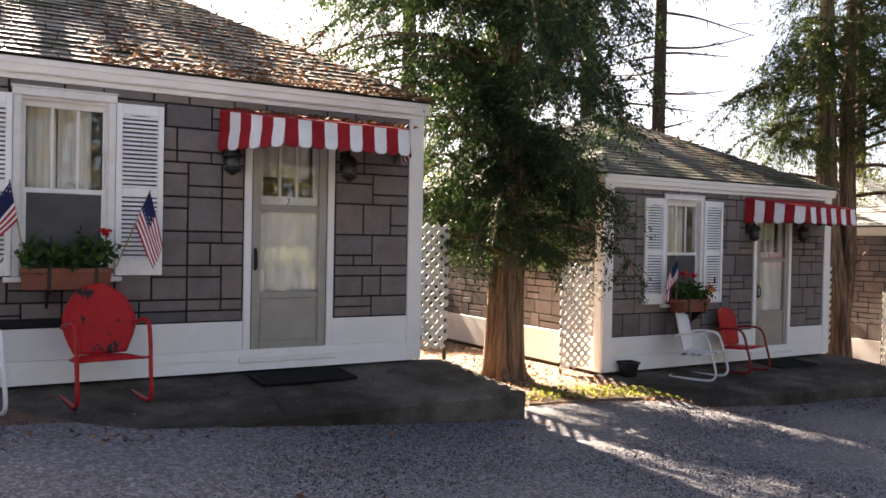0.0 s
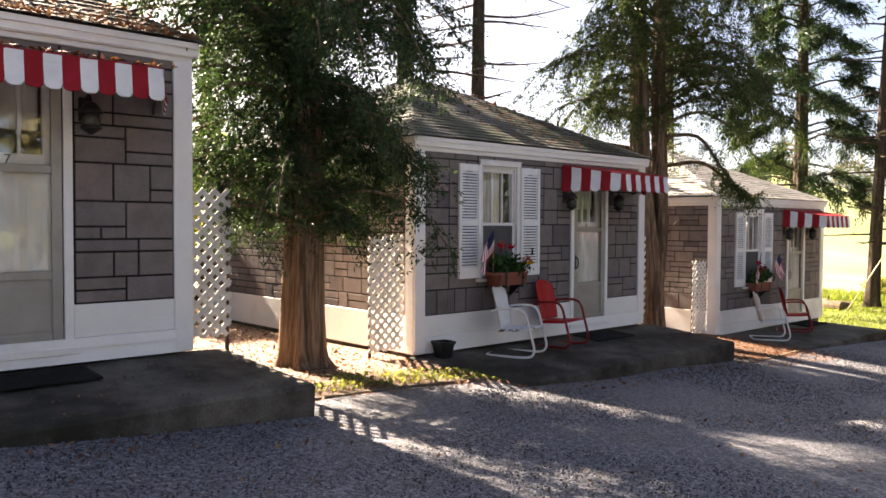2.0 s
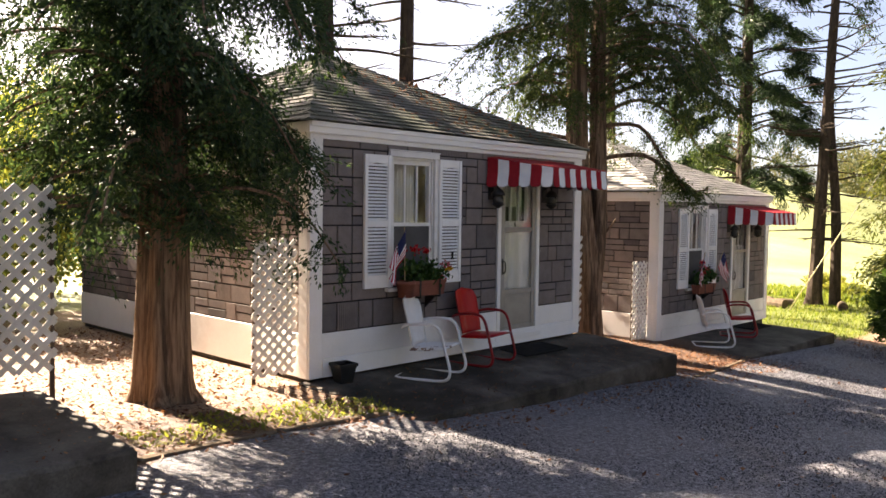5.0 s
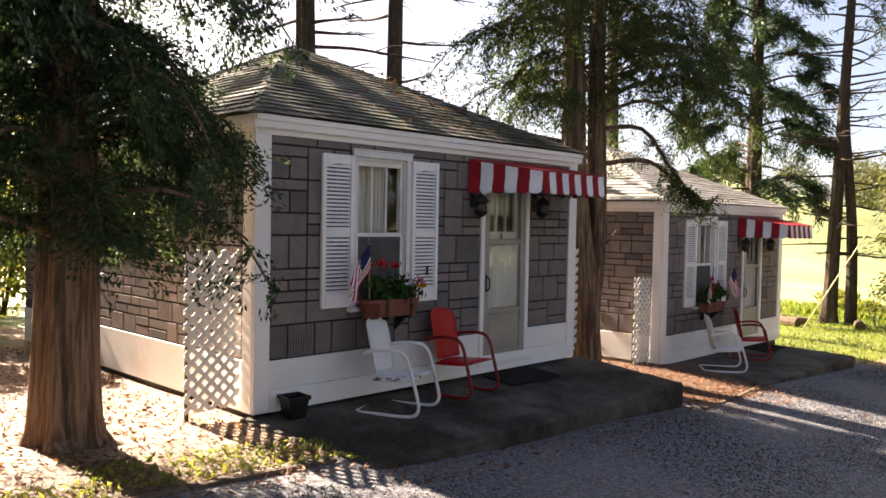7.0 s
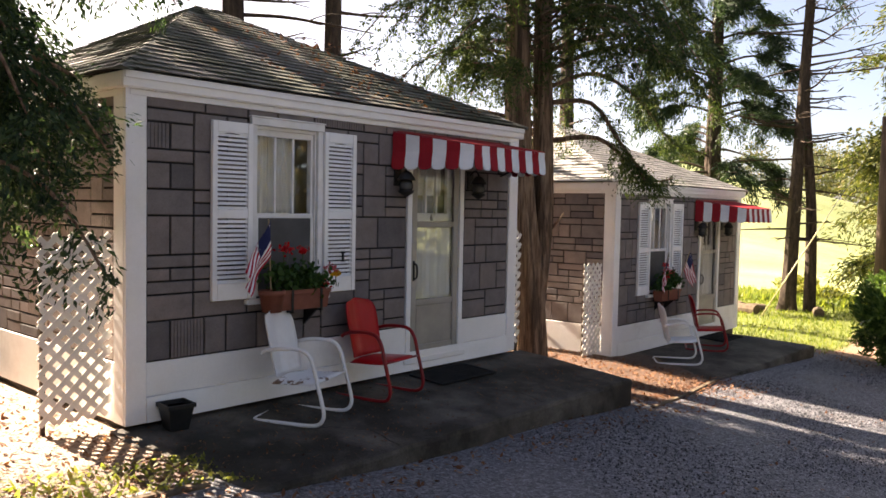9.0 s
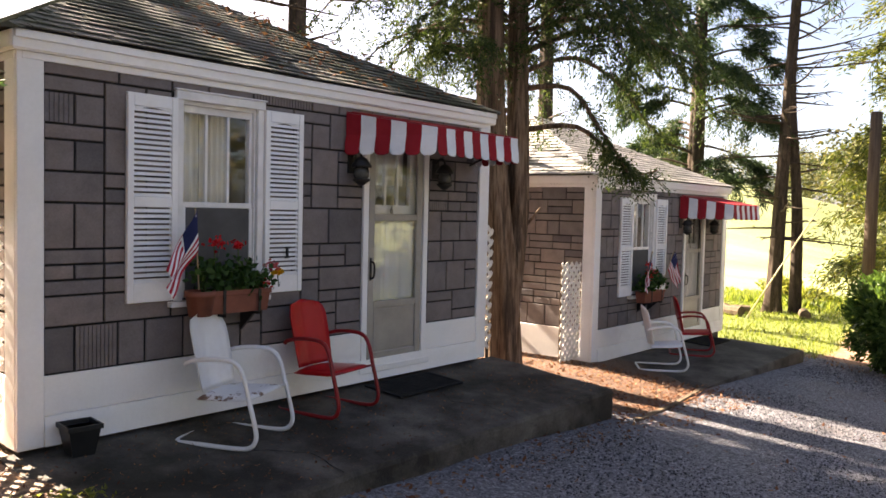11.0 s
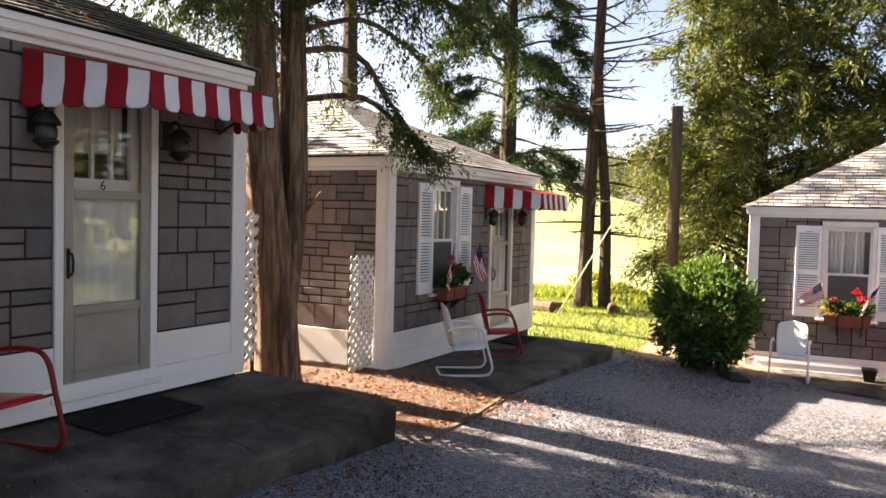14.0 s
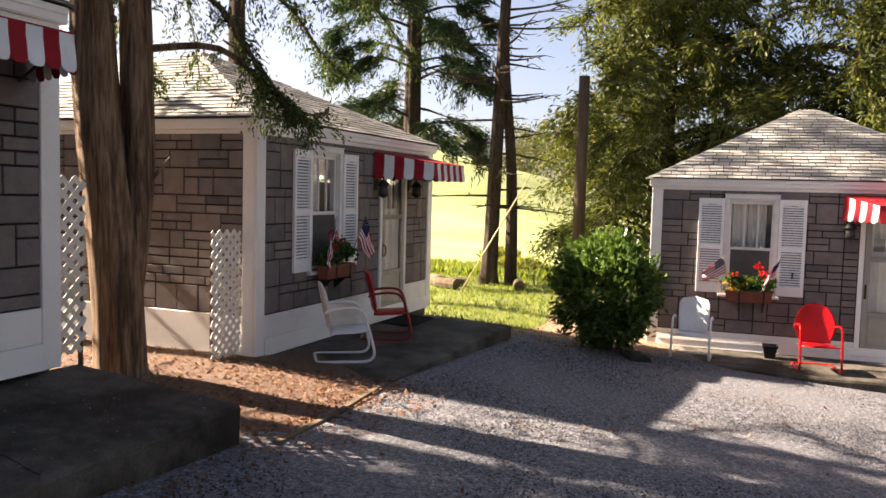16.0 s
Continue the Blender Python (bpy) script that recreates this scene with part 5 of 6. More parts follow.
def make_flower_box(n, x0, x1, blooms, label, lush, seed, top=0.0):
    """A hanging box under the window with plants; blooms: (x, z, size, material)."""
    r = np.random.default_rng(seed)
    t = thing("flower_box", CABINS[n] @ pose(0, 0, 0), label, "flower box", "window flower boxes")
    z0, z1, ya, yb = 0.755, 0.915, -0.245, -0.085
    g = Geo()
    ins = 0.018
    o = [(x0, ya, z1), (x1, ya, z1), (x1, yb, z1), (x0, yb, z1)]
    b = [(x0 + ins, ya + ins, z0), (x1 - ins, ya + ins, z0), (x1 - ins, yb - ins, z0), (x0 + ins, yb - ins, z0)]
    w = 0.012
    i = [(x0 + w, ya + w, z1), (x1 - w, ya + w, z1), (x1 - w, yb - w, z1), (x0 + w, yb - w, z1)]
    d = [(p[0], p[1], z1 - 0.03) for p in i]
    g.add(o + b + i + d, [(0, 1, 5, 4), (1, 2, 6, 5), (2, 3, 7, 6), (3, 0, 4, 7), (7, 6, 5, 4), (0, 8, 9, 1), (1, 9, 10, 2), (2, 10, 11, 3), (3, 11, 8, 0), (8, 12, 13, 9), (9, 13, 14, 10), (10, 14, 15, 11), (11, 15, 12, 8), (12, 15, 14, 13)])
    part("planter", g, terracotta, t, "terracotta-coloured planter")
    part("rim", Geo().box(x0 - 0.006, x1 + 0.006, ya - 0.007, ya + 0.004, z1 - 0.03, z1 + 0.006, 0.003), terracotta, t)
    if n == 6:
        part("end_pot", disc([(0.078, z0 - 0.005), (0.098, z1 - 0.03), (0.106, z1 - 0.03), (0.108, z1 + 0.012), (0.095, z1 + 0.012), (0.09, z1 - 0.02)], 20, (x0 + 0.02, (ya + yb) / 2 - 0.02, 0)), terracotta, t, "mossy terracotta pot", True)
    for u in (0.3, 0.82):
        x = lerp(x0, x1, u)
        part("bracket", Geo().box(x - 0.012, x + 0.012, ya - 0.012, ya - 0.008, z0 - 0.02, z1 + 0.01).box(x - 0.012, x + 0.012, ya - 0.012, -0.03, z0 - 0.022, z0 - 0.004)
             .prism([(x - 0.01, -0.03, z0 - 0.02), (x - 0.01, -0.19, z0 - 0.022), (x - 0.01, -0.03, z0 - 0.16)], (0.02, 0, 0)), black_iron, t, "black iron bracket")
    cs = np.array([(lerp(x0 + 0.03, x1 - 0.02, u), lerp(ya, yb, 0.5), z1 + r.uniform(0.02, 0.13 + top)) for u in np.linspace(0, 1, 16)])
    v, f = leaf_cluster(cs, r, lush, (0.045, 0.05, 0.045), (0.06, 0.045))
    ob = new("foliage", quads_mesh("foliage", v, f, plant_leaf))
    ob.parent = t
    for x, z, s, mat in blooms:
        part("stem", Geo().tube([(x + 0.02, -0.16, z1), (x, -0.17, z - 0.02)], 0.004, 5), stem_mat, t)
        v, f = leaf_cluster(np.array([(x, -0.175, z)]), r, 42, (s, s * 0.8, s * 0.55), (0.035, 0.03))
        ob = new("bloom", quads_mesh("bloom", v, f, mat))
        ob.parent = t
    return t


make_flower_box(7, 1.08, 1.72, [(1.68, 1.21, 0.022, red_petal)], "terracotta window box with dark green plants and one red bloom", 620, 81, 0.06)
make_flower_box(6, 1.10, 1.68, [(1.24, 1.255, 0.035, red_petal), (1.44, 1.235, 0.028, red_petal), (1.66, 0.95, 0.05, red_petal), (1.74, 1.08, 0.03, pink_petal), (1.80, 1.03, 0.02, yellow_petal)],
                "terracotta window box with red geraniums", 620, 82, 0.03)
make_flower_box(5, 1.08, 1.72, [(1.30, 1.30, 0.03, red_petal), (1.36, 1.22, 0.04, pink_petal), (1.46, 1.18, 0.03, red_petal), (1.28, 1.12, 0.04, red_petal), (1.56, 1.12, 0.03, pink_petal)],
                "window box with trailing leaves and red and pink blooms", 800, 83, 0.12)
make_flower_box(4, 1.08, 1.72, [(1.22, 1.14, 0.035, red_petal), (1.60, 1.17, 0.05, red_petal), (1.52, 1.28, 0.03, red_petal), (1.14, 1.02, 0.05, yellow_petal), (1.30, 1.0, 0.05, yellow_petal), (1.38, 1.06, 0.035, yellow_petal), (1.20, 0.95, 0.04, yellow_petal)],
                "terracotta window box with red and yellow flowers", 620, 84, 0.05)


# ---- small flags ----
def make_flag(n, foot, head, fly, label, seed, size=(0.46, 0.30)):
    """A small stick flag hanging from its stick; fly is the way in which the cloth falls."""
    t = thing("flag", CABINS[n] @ pose(0, 0, 0), label, "flag", "small stick flags")
    foot, head, fly = Vector(foot), Vector(head), Vector(fly).normalized()
    st = (head - foot).normalized()
    part("stick", Geo().tube([foot, head], 0.006, 6), stick_mat, t)
    r = random.Random(seed)
    ph = r.uniform(0, 6)
    side = st.cross(fly).normalized()
    L, Hh = size
    def at(u, v):
        w = math.sin(v * 9 + u * 4 + ph) * 0.022 * (0.25 + u) + math.sin(u * 7 + ph) * 0.012
        shrink = 1 - 0.35 * u
        return head - st * (0.01 + Hh * v * shrink) + fly * (L * u) + side * w
    def cloth(name, v0, v1, u0, u1, mat, lift=0.0):
        g = Geo()
        k = 10
        ps = []
        for i in range(k + 1):
            u = lerp(u0, u1, i / k)
            ps += [at(u, v0) - side * lift, at(u, v1) - side * lift, at(u, v1) + side * (lift + 0.001), at(u, v0) + side * (lift + 0.001)]
        fs = []
        for i in range(k):
            for q in range(4):
                fs.append((4 * i + q, 4 * i + (q + 1) % 4, 4 * i + 4 + (q + 1) % 4, 4 * i + 4 + q))
        fs += [(0, 1, 2, 3), (4 * k + 3, 4 * k + 2, 4 * k + 1, 4 * k)]
        return part(name, g.add(ps, fs), mat, t)
    for k in range(13):
        cloth("stripe", k / 13, (k + 1) / 13, 0.42 if k < 7 else 0.0, 1, flag_red if k % 2 == 0 else flag_white)
    can = cloth("canton", 0, 7 / 13, 0, 0.42, flag_blue)
    stars = Geo()
    for i in range(5):
        for j in range(4):
            p = at(0.42 * (i + 0.6) / 5.2, 7 / 13 * (j + 0.6) / 4.2)
            for s in (-1, 1):
                c = p + side * s * 0.002
                a, b = fly * 0.007, st * 0.007
                stars.add([c - a, c - b, c + a, c + b, c + side * s * 0.0015], [(0, 1, 4), (1, 2, 4), (2, 3, 4), (3, 0, 4)])
    tagged(part("star_field", stars, flag_white, can), "", "", "", "stuff")


make_flag(7, (1.12, -0.17, 0.93), (1.00, -0.24, 1.58), (-0.5, -0.05, -0.85), "small striped flag on a stick in the window box", 1)
make_flag(7, (1.76, -0.17, 0.93), (2.00, -0.24, 1.55), (0.22, -0.08, -0.97), "small striped flag hanging limp before a shutter", 2)
make_flag(6, (1.12, -0.17, 0.93), (1.04, -0.24, 1.50), (-0.48, -0.05, -0.88), "small striped flag hanging limp beside the window box", 3)
make_flag(5, (1.20, -0.17, 0.93), (1.24, -0.25, 1.50), (-0.45, -0.1, -0.88), "small striped flag among the window flowers", 4)
make_flag(5, (1.72, -0.17, 0.93), (1.92, -0.28, 1.50), (0.5, -0.05, -0.86), "small striped flag hanging limp beside the window box", 5)
make_flag(4, (1.13, -0.17, 0.93), (1.03, -0.24, 1.42), (-0.85, -0.1, -0.7), "small striped flag in the sun beside the window box", 6, (0.38, 0.24))
make_flag(4, (1.66, -0.17, 0.93), (1.80, -0.24, 1.42), (-0.5, -0.1, -0.85), "small striped flag in the sun beside the window box", 7, (0.38, 0.24))


# ---- metal lawn chairs ----
def shell(width, height, bow, taper, n=14, m=14, round_top=0.5, thick=0.006, rim=0.012, groove=0.0, square=2.6):
    """A pressed-metal shell standing in x (across) and z (up), bowed towards -y at its sides."""
    g = Geo()
    pts = []
    for j in range(m + 1):
        v = j / m
        edge = 1.0
        if v > 1 - round_top:
            s = (v - (1 - round_top)) / round_top
            edge = max(0.0, 1 - s ** square) ** (1 / square)
        half = 0.5 * width * edge * lerp(taper, 1, math.sin(min(1, v * 1.8) * math.pi / 2))
        for i in range(n + 1):
            u = 2 * i / n - 1
            x = half * u
            y = -bow * abs(x / (0.5 * width)) ** 2.2 - groove * math.exp(-(x / 0.012) ** 2)
            y -= rim * (1 if i in (0, n) or j in (0, m) else 0)
            pts.append(Vector((x, y, v * height)))
    k = (n + 1)
    f = [(j * k + i, j * k + i + 1, (j + 1) * k + i + 1, (j + 1) * k + i) for j in range(m) for i in range(n)]
    N = len(pts)
    back = [p + Vector((0, thick, 0)) for p in pts]
    rimi = [i for i in range(n + 1)] + [(j + 1) * k + n for j in range(m)] + [m * k + n - 1 - i for i in range(n)] + [(m - 1 - j) * k for j in range(m - 1)]
    g.v = [tuple(p) for p in pts + back]
    g.f = f + [tuple(i + N for i in reversed(q)) for q in f] + [(rimi[i], rimi[(i + 1) % len(rimi)], rimi[(i + 1) % len(rimi)] + N, rimi[i] + N) for i in range(len(rimi))]
    return g


def chair_parts(t, shell_mat, tube_mat, round_back, seat_mat=None):
    w = 0.255
    side = [(0.30, 0.016), (0.1, 0.016), (-0.13, 0.016), (-0.225, 0.035), (-0.262, 0.10), (-0.245, 0.20), (-0.20, 0.36), (-0.165, 0.49), (-0.115, 0.565), (-0.03, 0.59), (0.12, 0.585), (0.235, 0.56), (0.268, 0.535)]
    if round_back:
        side[6:10] = [(-0.228, 0.38), (-0.205, 0.52), (-0.165, 0.592), (-0.07, 0.612)]
    left = smooth_path([(-w, y, z) for y, z in side[::-1]], 4)
    right = smooth_path([(w, y, z) for y, z in side], 4)
    corner_a = smooth_path([(-w, 0.30, 0.016), (-w + 0.015, 0.335, 0.016), (-w + 0.05, 0.35, 0.016)], 3)
    corner_b = smooth_path([(w - 0.05, 0.35, 0.016), (w - 0.015, 0.335, 0.016), (w, 0.30, 0.016)], 3)
    frame_path = left[:-1] + corner_a + corner_b + right[1:]
    part("tube_frame", Geo().tube(frame_path, 0.016, 8), tube_mat, t, smooth=True)
    part("seat_bar", Geo().tube([(-w, -0.205, 0.345), (w, -0.205, 0.345)], 0.010, 6), tube_mat, t, smooth=True)
    seat = shell(0.47, 0.44, 0.02, 0.94, round_top=0.28, rim=0.016)
    so = part("seat", seat, seat_mat or shell_mat, t, smooth=True)
    so.matrix_local = pose(0, 0.205, 0.335, 90 - 4, 0, 0) @ Matrix.Diagonal((1, 1, 1, 1))
    if round_back:
        bk = shell(0.56, 0.55, 0.05, 0.68, round_top=0.72, rim=0.012, square=2.0, m=18)
    else:
        bk = shell(0.43, 0.53, 0.045, 0.93, round_top=0.3, rim=0.012, groove=-0.006)
    bo = part("backrest", bk, shell_mat, t, smooth=True)
    bo.matrix_local = pose(0, 0.215, 0.335, -13, 0, 0)


chair_base = {}


def put_chair(kind, m, label):
    mats = {"white": (white_enamel, white_enamel, False), "red": (red_enamel, dark_red_enamel, False), "red_round": (chipped_red, red_enamel, True), "white_flaked": (white_enamel, white_enamel, False, flaked_white), "white_round": (white_enamel, white_enamel, False), "red_bright": (red_enamel, red_enamel, True)}
    if kind not in chair_base:
        t = thing("lawn_chair", m, label, "chair", "metal lawn chairs")
        chair_parts(t, *mats[kind])
        chair_base[kind] = t
        return t
    return tagged(copy_thing(chair_base[kind], m), label)


put_chair("red_round", pose(0.92, 5.72, 0.245, 0, 0, 6), "chipped red metal lawn chair with a round back")
put_chair("white", pose(-0.06, 5.62, 0.24, 0, 0, 14), "white metal lawn chair on the porch slab")
put_chair("white_flaked", pose(8.20, 6.50, -0.222, 0, 0, 24), "white metal lawn chair with flaking seat paint")
put_chair("red", pose(9.14, 6.62, -0.212, 0, 0, 10), "dark red metal lawn chair beside the door")
put_chair("white", pose(15.02, 6.55, -0.675, 0, 0, 34), "white metal lawn chair on the low porch slab")
put_chair("red", pose(16.42, 6.72, -0.672, 0, 0, 26), "dark red metal lawn chair beside the door")
put_chair("white_round", pose(19.12, 3.28, -1.085, 0, 0, -90), "white metal lawn chair in the sun by the wall")
put_chair("red_bright", pose(19.15, 1.66, -1.085, 0, 0, -82), "bright red metal lawn chair in the sun")

# ---- doormats, pots ----
for n, (x, y, z, w) in {7: (2.55, 5.95, 0.285, 0.86), 6: (10.22, 6.72, -0.193, 0.84), 5: (17.6, 7.0, -0.65, 0.84)}.items():
    t = thing("doormat", pose(x, y, z, 3.5 if n == 6 else 3.0), "black rubber doormat on the porch slab", "doormat", "doormats")
    part("border", Geo().box(-w / 2, w / 2, -0.22, -0.19, 0, 0.016, 0.003).box(-w / 2, w / 2, 0.19, 0.22, 0, 0.016, 0.003).box(-w / 2, -w / 2 + 0.03, -0.19, 0.19, 0, 0.016).box(w / 2 - 0.03, w / 2, -0.19, 0.19, 0, 0.016), rubber, t)
    for k in range(16):
        y0 = -0.188 + 0.376 * k / 16
        part("rib", Geo().box(-w / 2 + 0.03, w / 2 - 0.03, y0, y0 + 0.014, 0.001, 0.012), rubber, t)
for m, label in ((pose(7.25, 6.84, -0.19, 0, 0, 40), "small square black plastic plant pot on the slab"), (CABINS[4] @ pose(1.72, -0.32, -0.015, 0, 0, 45), "small square black plastic plant pot by the wall")):
    t = thing("plant_pot", m, label, "plant pot", "plant pots")
    part("body", disc([(0.095, 0), (0.135, 0.17), (0.125, 0.17), (0.115, 0.13)], 4), plastic_dark, t)
    part("rim", disc([(0.136, 0.165), (0.15, 0.165), (0.15, 0.195), (0.13, 0.195), (0.126, 0.165)], 4), plastic_dark, t)


# ---- lattice wings ----
def make_lattice(n, x0, x1, y, z0, z1, stake_x):
    t = thing("lattice_panel", CABINS[n] @ pose(x0, y, 0), "white wooden lattice panel at the corner of the cabin", "lattice", "lattice panels")
    w, h, wd, pitch, th = x1 - x0, z1 - z0, 0.041, 0.118, 0.007
    for s in (1, -1):
        k = -int(h / pitch) - 1
        while k * pitch < w + h:
            c = k * pitch
            k += 1
            # the line x = c + s' z, kept inside the panel
            if s == 1:
                lo, hi = max(0.0, -c), min(h, w - c)
                a, b = (c + lo, lo), (c + hi, hi)
            else:
                lo, hi = max(0.0, c - w), min(h, c)
                a, b = (c - lo, lo), (c - hi, hi)
            if hi - lo < 0.05:
                continue
            d = Vector((b[0] - a[0], 0, b[1] - a[1])).normalized()
            q = Vector((-d.z, 0, d.x)) * wd / 2
            A, B = Vector((a[0], 0, a[1] + z0)), Vector((b[0], 0, b[1] + z0))
            yo = Vector((0, 0.0 if s == 1 else 0.0085, 0))
            part("slat", Geo().prism([A - q + yo, B - q + yo, B + q + yo, A + q + yo], (0, th, 0)), lattice_mat, t)
    part("stake", Geo().box(stake_x - 0.016, stake_x + 0.016, 0.018, 0.045, -0.35, z1 - 0.05, 0.003), pole_wood, t, "dark wooden stake")


make_lattice(7, W + 0.04, W + 0.54, 0.30, 0.05, 1.36, 0.48)
make_lattice(6, -0.54, -0.04, 0.17, 0.06, 1.38, 0.03)
make_lattice(6, W + 0.04, W + 0.54, 0.28, 0.0, 1.36, 0.48)
make_lattice(5, -0.50, -0.04, 0.16, 0.06, 1.36, 0.03)


# ---- stones, fallen leaves, weeds ----
def scatter_leaves(name, pts, normals, size, mat, label, seed, lift=0.012, flat=0.35, kind="stuff"):
    r = np.random.default_rng(seed)
    n = len(pts)
    ax = np.cross(normals, r.normal(0, 1, (n, 3)))
    ax = ax / np.linalg.norm(ax, axis=1, keepdims=True) + normals * r.normal(0, flat, (n, 1))
    sd = np.cross(normals, ax) + normals * r.normal(0, flat, (n, 1))
    s = size * r.uniform(0.5, 1.4, (n, 1))
    c = pts + normals * (lift + 0.25 * s)
    v = np.stack([c - ax * s, c + sd * s * 0.5 - normals * s * 0.15, c + ax * s, c - sd * s * 0.5 - normals * s * 0.15], 1).reshape(-1, 3)
    tagged(new(name, quads_mesh(name, v, np.arange(4 * n).reshape(n, 4), mat)), label, "leaves", "", kind)


def ground_points(n, x0, x1, y0, y1, r):
    x, y = r.uniform(x0, x1, n), r.uniform(y0, y1, n)
    return np.stack([x, y, ground_z(x, y)], -1)


r = np.random.default_rng(91)
up = lambda p: np.tile(np.array([0.0, 0.0, 1.0]), (len(p), 1))
gaps = np.concatenate([ground_points(5200, 4.3, 6.9, 5.4, 12, r), ground_points(7000, 11.7, 14.3, 5.4, 12, r), ground_points(500, 12.0, 14.6, 5.0, 5.8, r),
                       ground_points(380, 6.9, 12.0, 5.1, 5.6, r), ground_points(160, 0.0, 4.3, 4.5, 5.0, r), ground_points(900, 0.0, 18.5, -1.0, 5.2, r), ground_points(350, 18.2, 19.6, 4.0, 6.5, r)])
scatter_leaves("fallen_leaves", gaps, up(gaps), 0.022, dry_leaf, "dry brown leaves fallen on the ground", 92)
ux, uy = r.uniform(6.9, 11.7, 1500), r.uniform(5.65, 7.0, 1500)
on6 = np.stack([ux, uy, lerp(-0.29, -0.17, (uy - 5.6) / 1.44)], -1)
ux, uy = r.uniform(-0.6, 4.1, 1100), r.uniform(5.0, 6.3, 1100)
on7 = np.stack([ux, uy, lerp(0.20, 0.30, (uy - 4.95) / 1.38)], -1)
both = np.concatenate([on6, on7])
scatter_leaves("fallen_leaves", both, up(both), 0.011, dry_leaf, "small dry leaves and twigs on the porch slabs", 93, 0.004)


def roof_leaves(n, count, u_range, seed, low):
    """Dry leaves caught on the front slope of a roof, thickest near the eave."""
    q = np.random.default_rng(seed)
    A, B, C, E, P, Q = built[n][4]
    A, B, P = (np.array(p) for p in (A, B, P))
    t = q.random(count) ** low * 0.8
    u = q.uniform(*u_range, count)
    foot = A[None] * (1 - u[:, None]) + B[None] * u[:, None]
    pts = foot + (np.array([P[0], P[1], P[2]])[None] - foot) * t[:, None] * np.array([0.15, 1, 1])
    nrm = np.cross(B - A, P - A)
    nrm = nrm / np.linalg.norm(nrm)
    m = np.array(CABINS[n])
    pts = pts @ m[:3, :3].T + m[:3, 3]
    scatter_leaves("roof_leaves", pts, np.tile(nrm @ m[:3, :3].T, (count, 1)), 0.03, dry_leaf, "reddish dry leaves caught on the roof", seed, 0.03)


roof_leaves(7, 1700, (0.35, 1.0), 94, 2.6)
roof_leaves(6, 380, (0.35, 0.9), 95, 1.0)
aw = np.stack([r.uniform(2.0, 3.5, 260), r.uniform(5.6, 6.25, 260), np.zeros(260)], -1)
aw[:, 2] = 0.26 + lerp(2.21, 2.345, (aw[:, 1] - 5.54) / 0.74) + 0.01
scatter_leaves("awning_leaves", aw, up(aw), 0.026, dry_leaf, "dry leaves lying on the awning", 96, 0.004)
weeds = np.concatenate([ground_points(900, 5.2, 7.2, 5.7, 6.3, r), ground_points(160, 4.6, 5.2, 5.6, 6.0, r)])
scatter_leaves("ground_ivy", weeds, up(weeds), 0.021, lime_leaf, "low yellow-green weeds at the edge of the gravel", 97, 0.03, 0.6)


def stones(n, x0, x1, y0, y1, lo, hi, seed, label):
    """Loose stones half sunk in the drive."""
    q = np.random.default_rng(seed)
    c = ground_points(n, x0, x1, y0, y1, q)
    s = q.uniform(lo, hi, (n, 1, 1)) * q.uniform(0.6, 1.3, (n, 1, 3))
    base = np.array([(1, 0, 0), (-1, 0, 0), (0, 1, 0), (0, -1, 0), (0, 0, 0.8), (0, 0, -0.8)], float)
    a = q.uniform(0, 6.28, n)
    rot = np.zeros((n, 3, 3))
    rot[:, 0, 0], rot[:, 0, 1], rot[:, 1, 0], rot[:, 1, 1], rot[:, 2, 2] = np.cos(a), -np.sin(a), np.sin(a), np.cos(a), 1
    v = (base[None] + q.normal(0, 0.18, (n, 6, 3))) * s
    v = np.einsum("nij,nkj->nki", rot, v) + c[:, None] + np.array([0, 0, lo * 0.3])
    f = np.array([(0, 2, 4), (2, 1, 4), (1, 3, 4), (3, 0, 4), (2, 0, 5), (1, 2, 5), (3, 1, 5), (0, 3, 5)])
    F = (f[None] + 6 * np.arange(n)[:, None, None]).reshape(-1, 3)
    tagged(new("gravel_stones", quads_mesh("gravel_stones", v.reshape(-1, 3), F, stone_mat)), label, "gravel", "", "stuff")


stones(34000, 0.0, 9.0, 1.2, 5.3, 0.004, 0.0095, 98, "loose blue-grey gravel on the drive")
stones(34000, 9.0, 18.8, 0.3, 5.5, 0.005, 0.011, 99, "loose blue-grey gravel on the drive")

# weathered boards that hold back the litter at the border of the gravel
for x0, y0, x1, y1 in ((4.45, 5.42, 5.6, 5.62), (5.62, 5.63, 6.82, 5.72), (11.95, 5.42, 13.05, 5.52), (13.07, 5.53, 14.25, 5.70)):
    z0, z1 = gz(x0, y0), gz(x1, y1)
    ln, turn = math.hypot(x1 - x0, y1 - y0), math.degrees(math.atan2(y1 - y0, x1 - x0))
    s = part("edging_board", Geo().box(-ln / 2, ln / 2, -0.03, 0.03, -0.10, 0.026, 0.01), log_mat)
    s.matrix_world = pose((x0 + x1) / 2, (y0 + y1) / 2, (z0 + z1) / 2, 4, -math.degrees(math.atan2(z1 - z0, ln)), turn)
    tagged(s, "weathered timber edging board at the border of the gravel", "edging board", "edging boards")
x, y = 18.35, 3.95
s = part("edging_stone", Geo().box(-0.25, 0.25, -0.15, 0.15, -0.06, 0.05, 0.018), concrete)
s.matrix_world = pose(x, y, gz(x, y), 3, -2, 30)
tagged(s, "flat weathered stone beside the round bush", "edging stone")


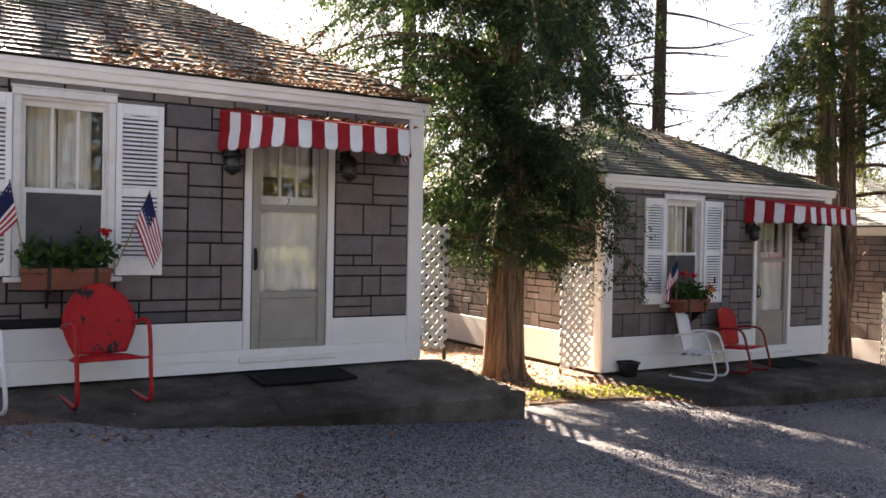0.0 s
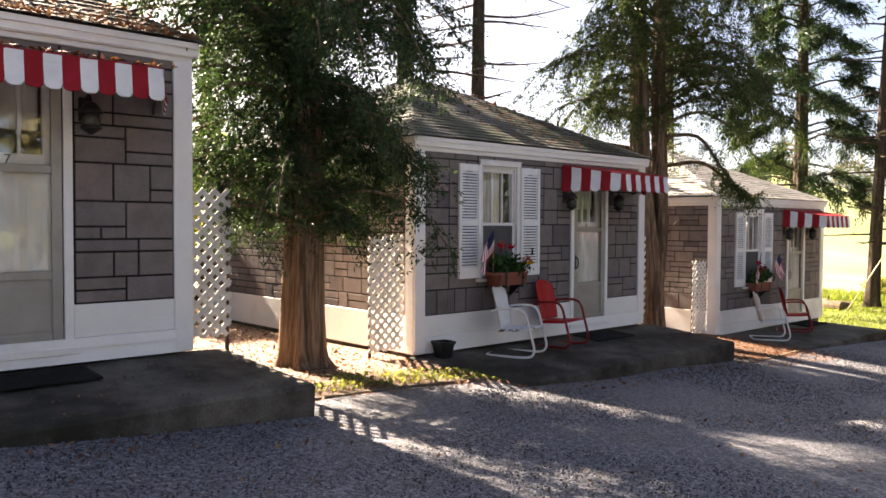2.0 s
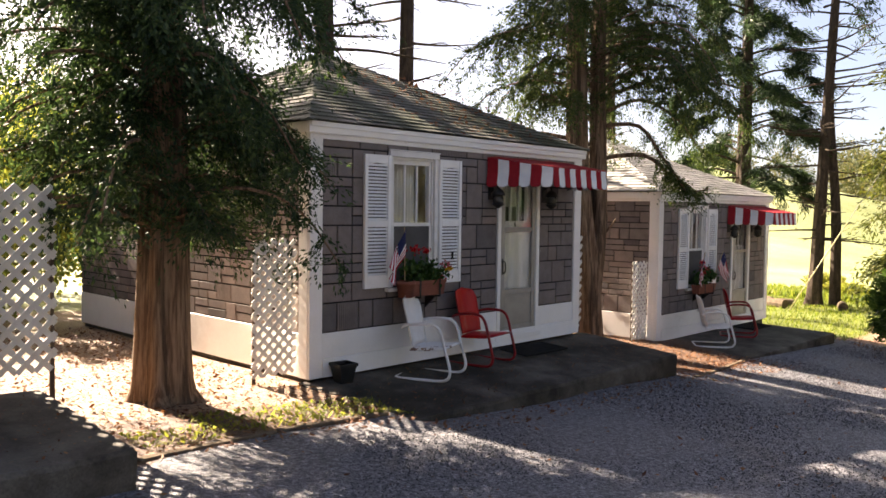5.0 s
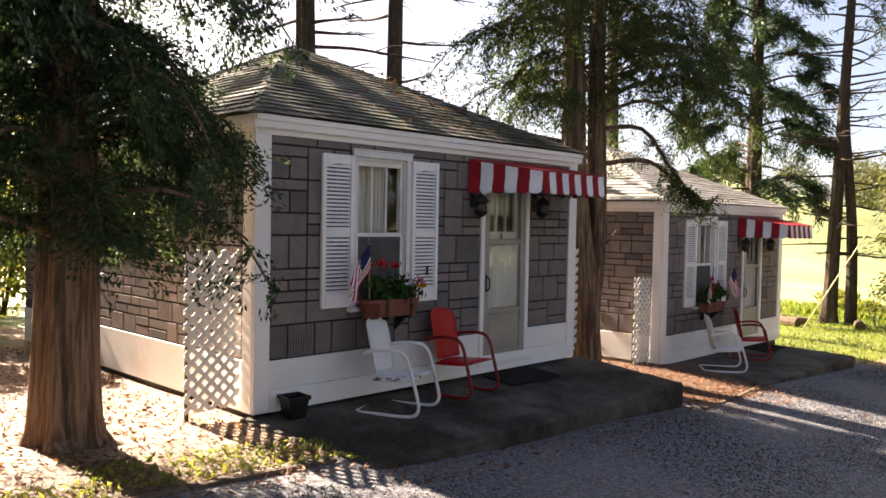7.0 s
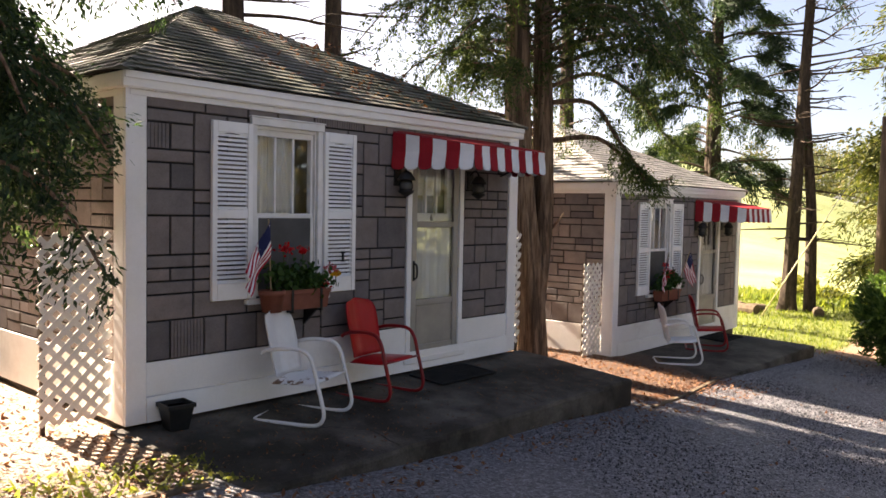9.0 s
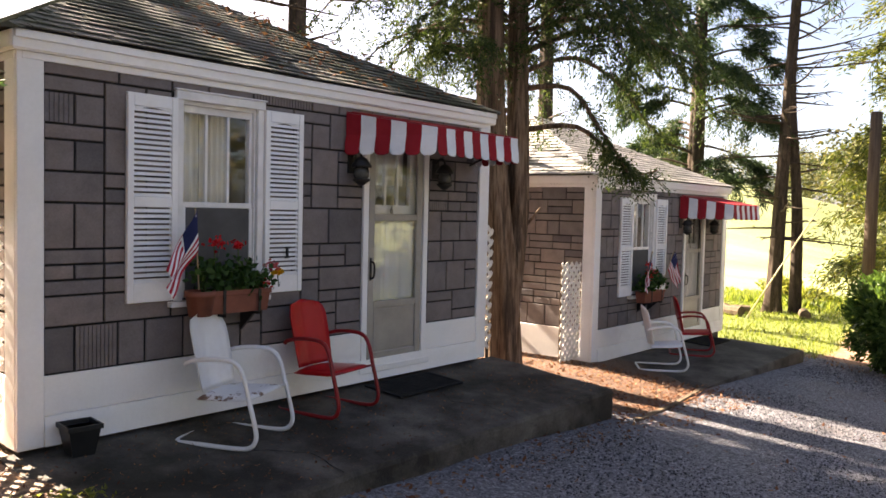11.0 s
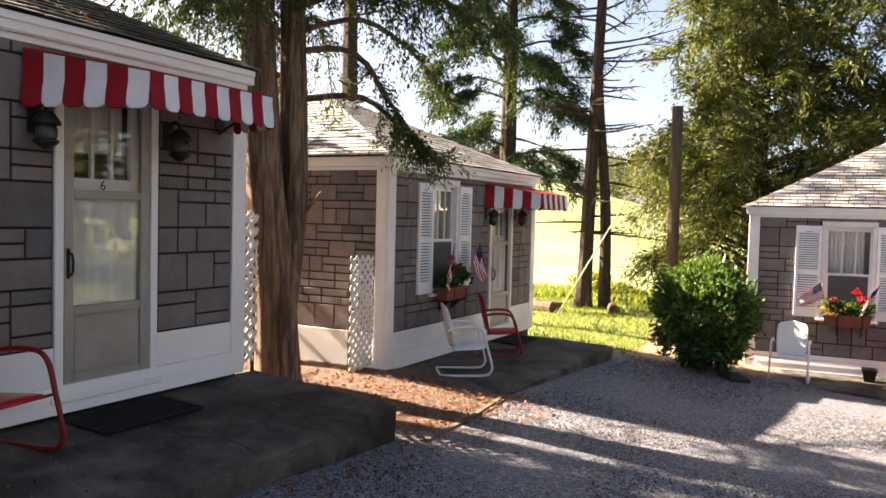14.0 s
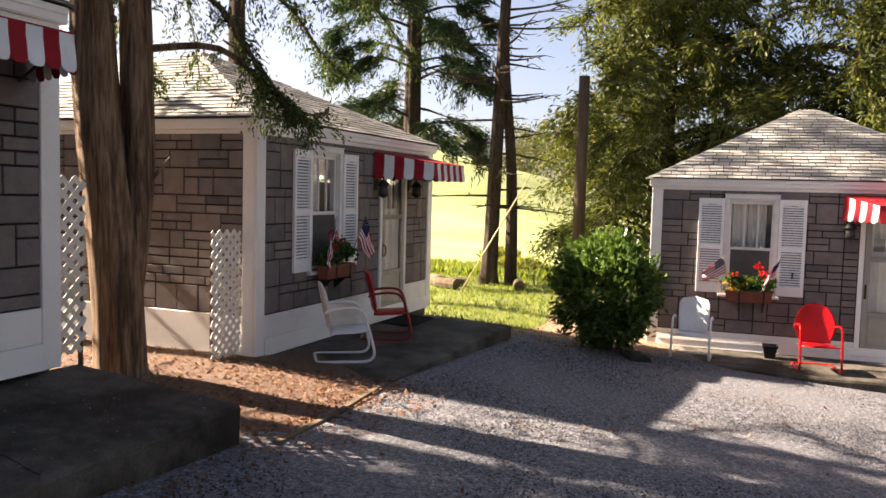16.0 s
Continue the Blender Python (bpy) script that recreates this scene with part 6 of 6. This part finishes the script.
# lawn tufts
def tufts(n, x0, x1, y0, y1, h, seed, label):
    q = np.random.default_rng(seed)
    p = ground_points(n, x0, x1, y0, y1, q)
    ax = q.normal(0, 0.35, (n, 3)) + np.array([0, 0, 1])
    v, f = leaf_quads(p + np.array([0, 0, h * 0.4]), ax, h, h * 0.16, q, 0.15)
    tagged(new("grass", quads_mesh("grass", v, f, grass_leaf)), label, "grass", "", "stuff")


tufts(14000, 18.6, 30, 5.6, 12, 0.10, 101, "short sunlit lawn grass")
tufts(5000, 27.5, 31.5, 5.0, 16, 0.32, 102, "tall dry grass at the edge of the hay field")

# the guy wire of the pole, and logs under the pine
gw = thing("guy_wire", pose(0, 0, 0), "pale plastic guard on the guy wire of the pole", "guy wire")
g0, g1 = Vector((22.5, 8.15, gz(22.5, 8.15) - 0.05)), Vector((25.02, 6.27, 3.6))
part("wire", Geo().tube([g0, g1], 0.008, 5), black_iron, gw)
part("guard", Geo().tube([g0.lerp(g1, 0.02), g0.lerp(g1, 0.52)], 0.017, 8), guard_mat, gw, "pale yellow plastic guard", True)
for x, y, ln, rad, a in ((23.3, 8.7, 0.5, 0.13, 70), (23.7, 9.1, 0.6, 0.14, 40), (24.0, 8.75, 0.4, 0.11, 110), (24.3, 7.4, 0.5, 0.12, 20)):
    lg = part("log", Geo().tube([(-ln / 2, 0, 0), (0, 0.01, 0.005), (ln / 2, 0, 0)], rad, 10), log_mat, smooth=False)
    lg.matrix_world = pose(x, y, gz(x, y) + rad * 0.85, 0, 0, a)
    tagged(lg, "short cut log lying in the grass", "log", "cut logs")

# cracks in the slabs, as thin dark fissures standing open
def crack(points, z_of, label, seed):
    q = random.Random(seed)
    pts = []
    for (x0, y0), (x1, y1) in zip(points, points[1:]):
        for k in range(6):
            u = k / 6
            pts.append((lerp(x0, x1, u) + q.uniform(-0.012, 0.012), lerp(y0, y1, u) + q.uniform(-0.012, 0.012)))
    pts.append(points[-1])
    g = Geo()
    v = []
    for k, (x, y) in enumerate(pts):
        w = 0.003 + 0.004 * q.random()
        v += [(x - w, y - w * 0.4, z_of(x, y) + 0.003), (x + w, y + w * 0.4, z_of(x, y) + 0.003)]
    g.add(v, [(2 * k, 2 * k + 1, 2 * k + 3, 2 * k + 2) for k in range(len(pts) - 1)])
    tagged(part("slab_crack", g, joint), label, "crack", "", "structure")


z6 = lambda x, y: lerp(-0.29, -0.17, (y - 5.6) / 1.44)
z7 = lambda x, y: lerp(0.20, 0.30, (y - 4.95) / 1.38)
crack([(10.25, 6.45), (10.12, 6.2), (10.3, 5.95), (10.22, 5.62)], z6, "open crack across the concrete slab", 1)
crack([(8.1, 6.3), (8.4, 6.0), (8.35, 5.62)], z6, "open crack across the concrete slab", 2)
crack([(1.9, 5.7), (2.1, 5.4), (2.05, 4.98)], z7, "open crack across the concrete slab", 3)

# ---- siding tiles and shingles ----
win_hole = (WIN[0] - 0.055, WIN[1] + 0.055, WIN[2] - 0.05, WIN[3] + 0.09)
door_hole = (DOOR[0] - 0.065, DOOR[1] + 0.065, 0, DOOR[3] + 0.06)
for n, (cabin, front, side, roof, corners) in built.items():
    shift = lambda h: (h[0] - 0.13, h[1] - 0.13, h[2], h[3])
    tiles(front, W - 0.26, SKIRT[n] + 0.005, H - 0.045, [shift(win_hole), shift(door_hole)], 100 + n, Matrix.Translation((0.13, 0, 0)))
    if n in (6, 5):
        tiles(side, D - 0.15, SKIRT[n] + 0.005, H - 0.045, [], 200 + n, pose(0, D, 0, 0, 0, -90))
    A, B, C, E, P, Q = corners
    slate = shingle_pale_sunlit if n in (5, 4) else shingle_mat
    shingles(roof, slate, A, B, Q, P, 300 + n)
    if n in (6, 5):
        shingles(roof, slate, E, A, P, P, 320 + n)
    if n == 4:
        shingles(roof, slate, E, A, P, P, 330 + n)
